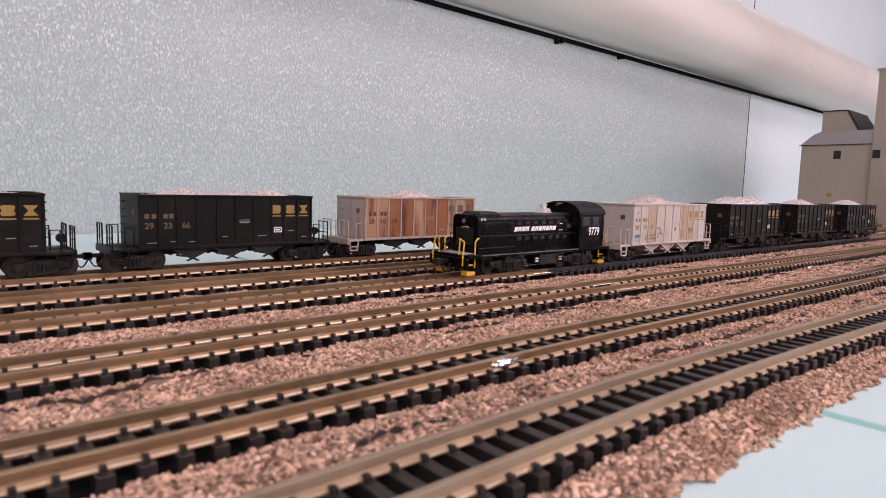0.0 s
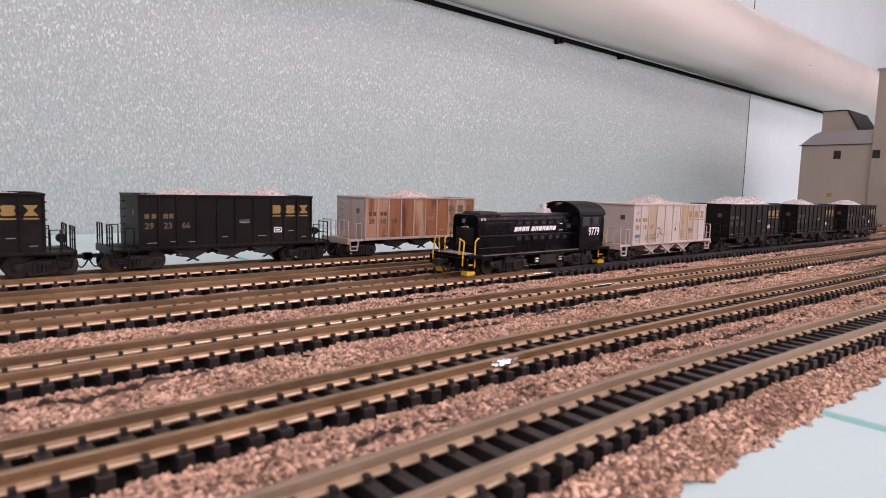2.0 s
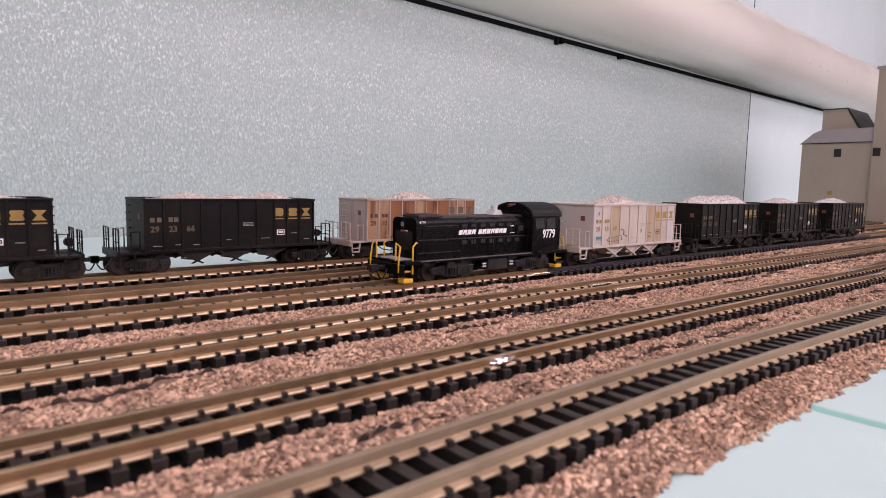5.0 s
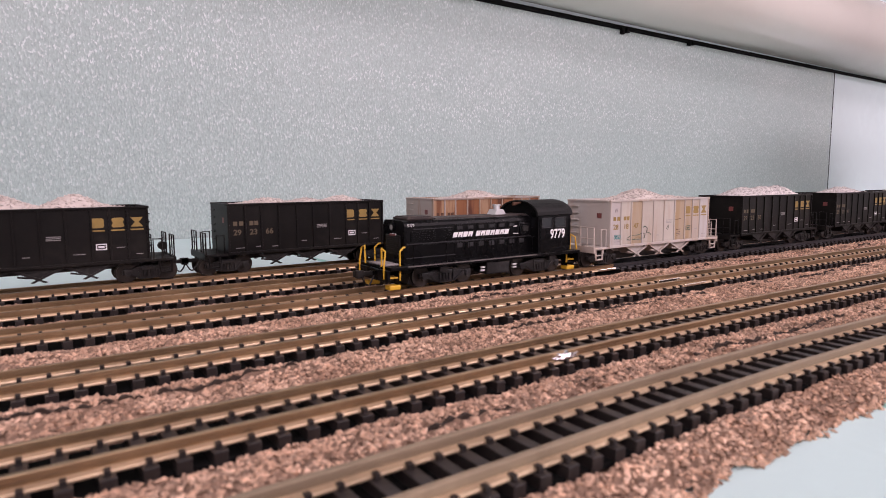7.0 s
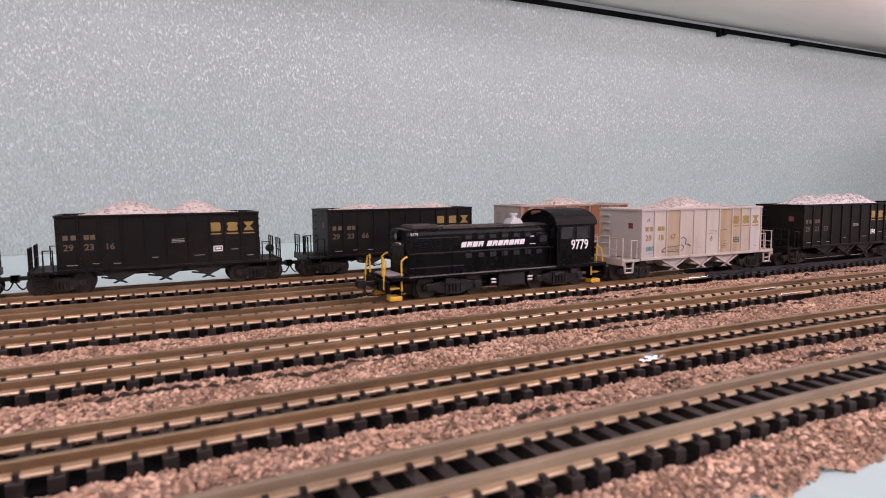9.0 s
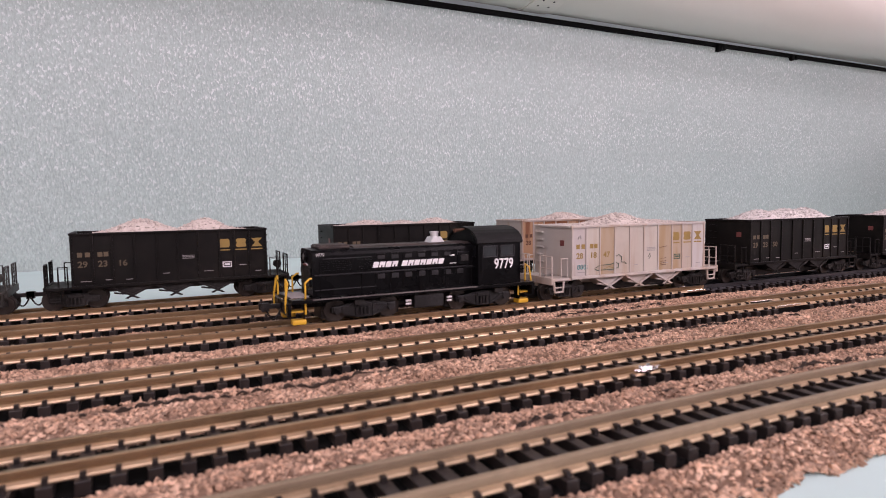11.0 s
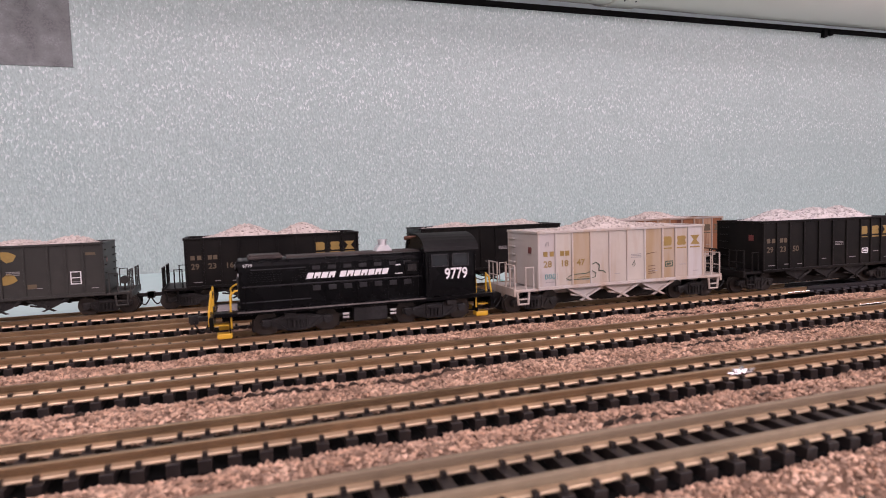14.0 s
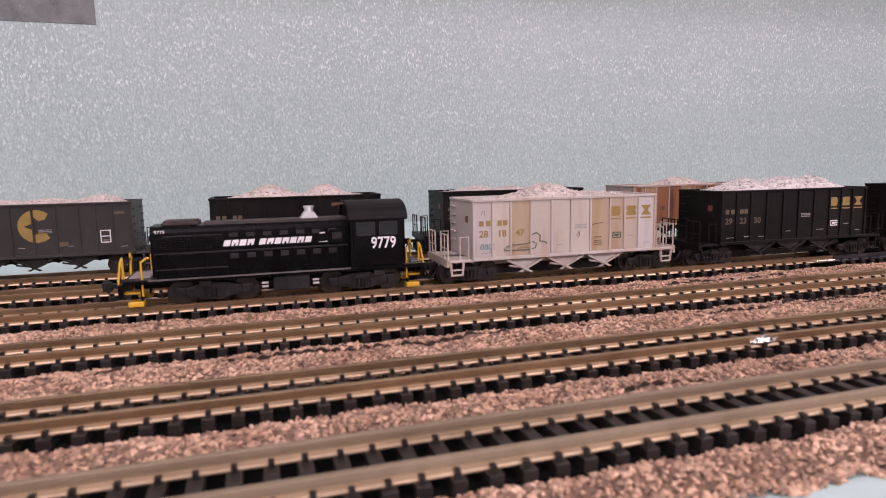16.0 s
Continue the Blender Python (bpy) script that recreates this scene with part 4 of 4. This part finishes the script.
# ---- the switcher ----
def switcher(y):
    loco = new("diesel_locomotive")
    tagged(loco, "glossy black diesel switcher with yellow end railings and white side marks", "locomotive")
    loco.matrix_basis = at(0, y)
    K, R = M["black"], M["roof_black"]
    bm = B()
    box(bm, -3.78, 3.45, -0.9, 0.9, 0.60, 0.70, 0.012)
    box(bm, -3.62, 3.30, -0.45, 0.45, 0.42, 0.61, 0.02)
    part("frame", bm, K, loco)
    # strips in paler grey carry the gloss line along the walkway
    bm = B()
    for s in (-1, 1):
        box(bm, -3.25, 1.5, min(s * 0.895, s * 0.92), max(s * 0.895, s * 0.92), 0.665, 0.70)
    part("walkway_edge", bm, M["edge_highlight"], loco, "grey walkway edge with a painted highlight")
    # long hood with rounded shoulders
    w, top = 0.60, 1.92
    prof = [(-w, 0.70), (w, 0.70), (w, top - 0.16), (w - 0.03, top - 0.08), (w - 0.09, top - 0.02), (w - 0.2, top), (-w + 0.2, top), (-w + 0.09, top - 0.02), (-w + 0.03, top - 0.08), (-w, top - 0.16)]
    bm = B()
    prism(bm, prof, -3.18, 1.52, "x")
    part("hood", bm, K, loco)
    bm = B()
    box(bm, -2.95, -2.10, -0.42, 0.42, top - 0.005, top + 0.07, 0.02)
    box(bm, -2.91, -2.14, -0.38, 0.38, top + 0.065, top + 0.1, 0.012)
    part("fan_housing", bm, M["hood_top"], loco)
    bm = B()
    prism(bm, [(-w + 0.14, top - 0.015), (w - 0.14, top - 0.015), (w - 0.24, top + 0.035), (-w + 0.24, top + 0.035)], -2.0, 1.50, "x")
    part("hood_roof", bm, M["hood_top"], loco)
    # silver exhaust stack with its flared base
    bm = B()
    prism(bm, [(0.34, top + 0.02), (0.82, top + 0.02), (0.70, top + 0.19), (0.46, top + 0.19)], -0.2, 0.2)
    rod(bm, (0.58, 0, top + 0.15), (0.58, 0, top + 0.33), 0.115, 16)
    rod(bm, (0.58, 0, top + 0.29), (0.58, 0, top + 0.34), 0.135, 16)
    part("exhaust_stack", bm, M["silver"], loco, "silver exhaust stack with flared base")
    # doors, louvres and mouldings on both sides
    for s in (-1, 1):
        def strip(name, x0, x1, z0, z1, out, mat, label="", bev=0.006):
            return part(name, box(B(), x0, x1, *sorted((s * (w - 0.01), s * (w + out))), z0, z1, bev), mat, loco, label)
        # mouldings are lighter grey for the highlight that runs along them
        strip("belt_moulding", -3.12, 1.5, 1.245, 1.275, 0.025, M["louvre"])
        strip("belt_moulding", -3.12, -1.45, 0.86, 0.885, 0.02, M["louvre"])
        strip("radiator_shutter", -2.98, -1.52, 1.33, 1.62, 0.015, K)
        for k in range(5):
            strip("shutter_slat", -2.96, -1.54, 1.35 + 0.055 * k, 1.375 + 0.055 * k, 0.032, K, bev=0.0)
        strip("grab_bar", -2.9, -1.56, 1.66, 1.685, 0.04, M["louvre"])
        for k in range(7):
            x = -1.30 + 0.40 * k
            strip("hood_door", x - 0.17, x + 0.17, 0.80, 1.23, 0.012, K)
            strip("hood_door", x - 0.17, x + 0.17, 1.30, 1.80 - 0.04, 0.012, K)
            strip("louvre", x - 0.10, x + 0.10, 1.07, 1.20, 0.026, M["louvre"])
            strip("louvre", x - 0.10, x + 0.10, 1.60, 1.70, 0.026, M["louvre"])
            strip("door_hinge", x - 0.12, x + 0.12, 1.735, 1.75, 0.035, R, bev=0.0)
        strip("hood_box", 1.02, 1.42, 1.30, 1.68, 0.05, K, bev=0.03)
        strip("battery_box", 1.10, 1.34, 1.42, 1.60, 0.075, M["under"])
        strip("data_plate", 0.92 - 0.15, 0.92, 1.58, 1.615, 0.02, M["white"])
        strip("data_plate", 0.92 - 0.16, 0.92 + 0.05, 1.36, 1.38, 0.02, M["white"])
        bm = B()
        tube(bm, [(-3.05, s * 0.86, 0.70), (-3.05, s * 0.86, 1.26), (1.45, s * 0.86, 1.26)], 0.014)
        part("hand_rail", bm, K, loco)
        for k in range(5):
            part("stanchion", rod(B(), (-1.95 + 0.82 * k, s * 0.86, 0.70), (-1.95 + 0.82 * k, s * 0.86, 1.26), 0.012, 6), K, loco)
    # slanted white name blocks, one for each character
    ys = -w - 0.016
    x = -1.56
    for n, gap in ((4, 0.10), (7, 0.0)):
        for k in range(n):
            sl = 0.35
            notch = [(0.10, 1.375), (0.10, 1.43), (0.06, 1.43), (0.06, 1.375)] if k % 2 else []
            pts = [(0.155, 1.375), (0.155, 1.525), (0, 1.525), (0, 1.375)]
            pts = pts[:4] + notch[::-1]
            part("name_block", prism(B(), [(x + a + sl * (b - 1.375), b) for a, b in pts], ys - 0.003, ys + 0.003), M["white"], loco, "white slanted name block")
            x += 0.185
        x += gap
    # front of the hood: headlight, number board, grille
    bm = B()
    box(bm, -3.215, -3.17, -0.4, 0.4, 0.95, 1.5, 0.012)
    for k in range(9):
        box(bm, -3.23, -3.21, -0.38, 0.38, 0.98 + 0.055 * k, 1.0 + 0.055 * k)
    part("front_grille", bm, M["under"], loco)
    lamp = part("headlight", rod(rod(B(), (-3.17, 0, 1.72), (-3.25, 0, 1.72), 0.12, 20), (-3.17, 0, 1.72), (-3.22, 0, 1.72), 0.15, 20), K, loco)
    part("lens", rod(B(), (-3.245, 0, 1.72), (-3.262, 0, 1.72), 0.075, 16), M["lens"], lamp, "dull round headlight lens")
    bm = B()
    box(bm, -3.205, -3.17, -0.16, 0.16, 1.42, 1.54, 0.008)
    part("number_board", bm, M["white"], loco, "white front number board")
    part("placard", box(B(), -3.22, -3.204, -0.15, 0.15, 1.475, 1.53), M["red"], loco)
    lettering("9779", 0.115, -3.08, 1.745, -w - 0.008, M["white"], loco)
    # cab with arched roof
    c0, c1, cw = 1.52, 2.93, 0.93
    arch = [(-cw, 1.92)] + [(cw * math.cos(a), 1.92 + 0.46 * math.sin(a)) for a in [math.pi * (1 - k / 14) for k in range(15)]] + [(cw, 1.92)]
    bm = B()
    for s in (-1, 1):
        y0, y1 = sorted((s * cw, s * (cw - 0.05)))
        box(bm, c0, c1, y0, y1, 0.72, 1.50)
        box(bm, c0, c1, y0, y1, 1.84, 1.93)
        for a, b in ((c0, 1.68), (2.16, 2.26), (2.74, c1)):
            box(bm, a, b, y0, y1, 1.499, 1.841)
    for x in (c0, c1 - 0.05):
        box(bm, x, x + 0.05, -cw + 0.05, cw - 0.05, 0.72, 1.52)
        prism(bm, [(-cw + 0.05, 1.84)] + [(0.97 * a, b - 0.012) for a, b in arch[1:-1]] + [(cw - 0.05, 1.84)], x, x + 0.05, "x")
        for a, b in ((-cw + 0.05, -0.78), (-0.42, 0.42), (0.78, cw - 0.05)):
            box(bm, x, x + 0.05, a, b, 1.519, 1.841)
    part("cab", bm, K, loco)
    outer = arch[1:-1]
    shell = [(a * 1.03, b + 0.0) for a, b in outer] + [(a * 0.97, b - 0.04) for a, b in outer[::-1]]
    bm = B()
    prism(bm, shell, c0 - 0.04, c1 + 0.08, "x")
    part("cab_roof", bm, R, loco, "sooty black arched cab roof")
    for s in (-1, 1):
        for a, b in ((1.68, 2.16), (2.26, 2.74)):
            bm = B()
            yo = s * (cw - 0.02)
            box(bm, a, b, *sorted((yo, yo - s * 0.012)), 1.50, 1.84)
            part("cab_window", bm, M["glass"], loco)
            bm = B()
            yo = s * (cw + 0.002)
            for p in ((a, a + 0.025, 1.50, 1.84), (b - 0.025, b, 1.50, 1.84), (a + 0.025, b - 0.025, 1.50, 1.525), (a + 0.025, b - 0.025, 1.815, 1.84)):
                box(bm, p[0], p[1], *sorted((yo, yo - s * 0.03)), p[2], p[3])
            part("window_frame", bm, M["louvre"], loco)
    part("cab_window", box(B(), c0 + 0.02, c0 + 0.03, -0.78, 0.78, 1.52, 1.84), M["glass"], loco)
    part("cab_window", box(B(), c1 - 0.03, c1 - 0.02, -0.78, 0.78, 1.52, 1.84), M["glass"], loco)
    lettering("9779", 0.41, 2.04, 1.17, -cw - 0.004, M["white"], loco, stretch=0.80, weight=0.008)
    bm = B()
    tube(bm, [(1.60, -cw - 0.03, 1.05), (1.60, -cw - 0.03, 1.8)], 0.012)
    tube(bm, [(2.90, -cw - 0.03, 0.9), (2.90, -cw - 0.03, 1.8)], 0.012)
    part("grab_iron", bm, K, loco)
    # horn on the cab roof
    bm = B()
    rod(bm, (1.52, -0.1, 2.30), (1.18, -0.1, 2.26), 0.03, 8, 0.06)
    part("horn", bm, M["brown_bit"], loco, "small brown horn")
    # corner steps and yellow end railings
    for e in (-1, 1):
        for s in (-1, 1):
            xa, xb = (-3.42, -3.90) if e < 0 else (3.02, 3.46)
            bm = B()
            box(bm, *sorted((xa - e * 0.03, xa + e * 0.32)), *sorted((s * 0.46, s * 0.76)), 0.05, 0.18, 0.025)
            part("lower_step", bm, M["yellow"], loco, "bright yellow step")
            part("upper_step", box(B(), *sorted((xa + e * 0.03, xb - e * 0.05)), *sorted((s * 0.46, s * 0.71)), 0.36, 0.40, 0.008), M["yellow"], loco, "bright yellow step")
            bm = B()
            box(bm, *sorted((xa, xa + e * 0.03)), *sorted((s * 0.46, s * 0.72)), 0.12, 0.66)
            part("step_side", bm, K, loco)
            bm = B()
            tube(bm, [(xa - e * 0.02, s * 0.72, 0.30), (xa - e * 0.02, s * 0.73, 1.10), (xa - e * 0.14, s * 0.71, 1.20), (xa - e * 0.20, s * 0.70, 1.20)], 0.027)
            part("grab_rail", bm, M["yellow"], loco, "bright yellow grab rail")
            bm = B()
            tube(bm, [(xb, s * 0.72, 0.38), (xb, s * 0.72, 0.72), (xb - e * 0.06, s * 0.71, 1.12), (xb - e * 0.06, s * 0.50, 1.20), (xb - e * 0.06, s * 0.48, 0.70)], 0.027)
            part("grab_rail", bm, M["yellow"], loco, "bright yellow grab rail")
        bm = B()
        tube(bm, [(xb - e * 0.06, -0.49, 1.08), (xb - e * 0.06, -0.2, 0.98), (xb - e * 0.06, 0.2, 0.98), (xb - e * 0.06, 0.49, 1.08)], 0.016)
        part("end_chain", bm, K, loco)
        bm = B()
        box(bm, *sorted((xb - e * 0.10, xb)), -0.9, 0.9, 0.30, 0.62, 0.02)
        part("pilot", bm, K, loco)
        coupler(loco, xb - e * 0.04, e, M["under"])
        part("deck_plate", box(B(), *sorted((e * 3.25, e * 3.72)), -0.5, 0.5, 0.70, 0.72), M["card_roof"], loco, "bare metal deck plate") if e < 0 else None
    # tank, air tanks and white fittings under the frame
    bm = B()
    box(bm, -0.42, 0.48, -0.80, 0.80, 0.20, 0.60, 0.04)
    part("fuel_tank", bm, M["loco_truck"], loco)
    for x in (-0.62, 0.62):
        bm = B()
        box(bm, x - 0.08, x + 0.08, -0.86, -0.80, 0.42, 0.47, 0.008)
        box(bm, x - 0.08, x + 0.08, -0.86, -0.80, 0.33, 0.38, 0.008)
        part("fitting", bm, M["silver"], loco, "small pale metal fitting")
    for x in (-2.0, 2.25):
        part("vent_box", box(B(), x - 0.14, x + 0.14, -0.84, -0.72, 0.45, 0.58, 0.01), M["under"], loco)
    # blocks added to fill the dark space under the frame
    for x in (-1.82, 1.82):
        part("dark_under_block", box(B(), x - 1.1, x + 1.1, -0.36, 0.36, 0.07, 0.44, 0.03), M["loco_truck"], loco)
    part("air_tank", rod(B(), (-0.75, 0.0, 0.30), (0.75, 0.0, 0.30), 0.16, 16), M["loco_truck"], loco)
    wheels = truck(loco, -1.82, 1.5, 0.30, M["loco_truck"]) + truck(loco, 1.82, 1.5, 0.30, M["loco_truck"])
    return loco, wheels


loco, loco_wheels = switcher(FRONT)
TRAIN.append((loco, 0.0, loco_wheels, 0.30))


# ---- grain elevator of card at the far end ----
def elevator():
    ob = new("grain_elevator")
    tagged(ob, "tan card grain elevator building with grey roofs", "building")
    ob.matrix_basis = at(80, 0)
    part("wall", box(B(), 0, 22, 21.42, 28.6, -0.6, 8.72, 0.03), M["card"], ob)
    bm = B()
    prism(bm, [(28.75, 8.72), (21.43, 8.72), (21.43, 10.25), (26.6, 10.25), (27.4, 9.9)], -0.1, 22, "x")
    part("roof", bm, M["card_roof"], ob, "grey card roof with rounded slope")
    part("eave", box(B(), -0.15, -0.02, 21.45, 28.8, 8.66, 8.74), M["under"], ob)
    bm = B()
    prism(bm, [(26.95, 10.2), (23.2, 10.2), (24.5, 12.6), (26.95, 12.6)], 1.0, 8, "x")
    part("cupola", bm, M["card"], ob)
    bm = B()
    prism(bm, [(27.05, 12.6), (24.45, 12.6), (23.1, 10.3), (22.95, 10.3), (24.4, 12.72), (27.05, 12.72)], 0.9, 8.1, "x")
    part("cupola_roof", bm, M["under"], ob, "dark edge of the cupola roof")
    part("tower", box(B(), -0.3, 21, 9, 21.4, -0.6, 16.5, 0.03), M["card"], ob)
    part("tower_cap", box(B(), -0.45, 21.1, 8.9, 21.55, 16.5, 16.75), M["card_roof"], ob)
    for y in (24.8, 20.95, 17.0):
        x = -0.04 if y > 21.4 else -0.34
        part("window", box(B(), x, x + 0.06, y - 0.36, y + 0.36, 7.1, 8.0), M["card_dark"], ob, "black printed window")
    part("sign", box(B(), -0.05, -0.01, 25.0, 25.5, 2.75, 3.2), M["gold"], ob, "small yellow sign")


elevator()


# ---- movement ----
PLACES = (
    (0.0, 18.67), (2.6, 18.67), (3.0, 18.50), (3.5, 18.00), (4.2, 17.18), (5.0, 16.20), (5.8, 15.18), (6.0, 14.92), (6.5, 14.20), (7.0, 13.49), (7.5, 12.79),
    (8.0, 12.16), (8.5, 11.48), (9.0, 10.80), (9.5, 10.08), (10.0, 9.41), (10.8, 8.32), (11.6, 7.22), (12.3, 6.25), (12.5, 5.96), (13.0, 5.29),
    (13.5, 4.61), (14.0, 3.91), (14.5, 3.22), (15.0, 2.64), (15.5, 1.97), (16.0, 1.30))


def place(t):
    ts, xs = zip(*PLACES)
    return float(np.interp(t, ts, xs)) - 2.4


def motions():
    for thing, offset, wheels, r in TRAIN:
        rows = []
        for t, _ in PLACES:
            x = place(t) + offset
            slope = (bend(x + 0.5, REACH[3]) - bend(x - 0.5, REACH[3]))
            rows.append((t, at(x, float(lane(3, x)), 0, -math.degrees(math.atan(slope)))))
        walk(thing, rows)
        for w in wheels:
            x, z = w.matrix_basis.translation.x, w.matrix_basis.translation.z
            rows = []
            for k in range(81):
                t = 0.2 * k
                rows.append((t, Matrix.Translation((x, 0, z)) @ Matrix.Rotation((place(t) - place(0)) / r, 4, "Y")))
            walk(w, rows)


motions()
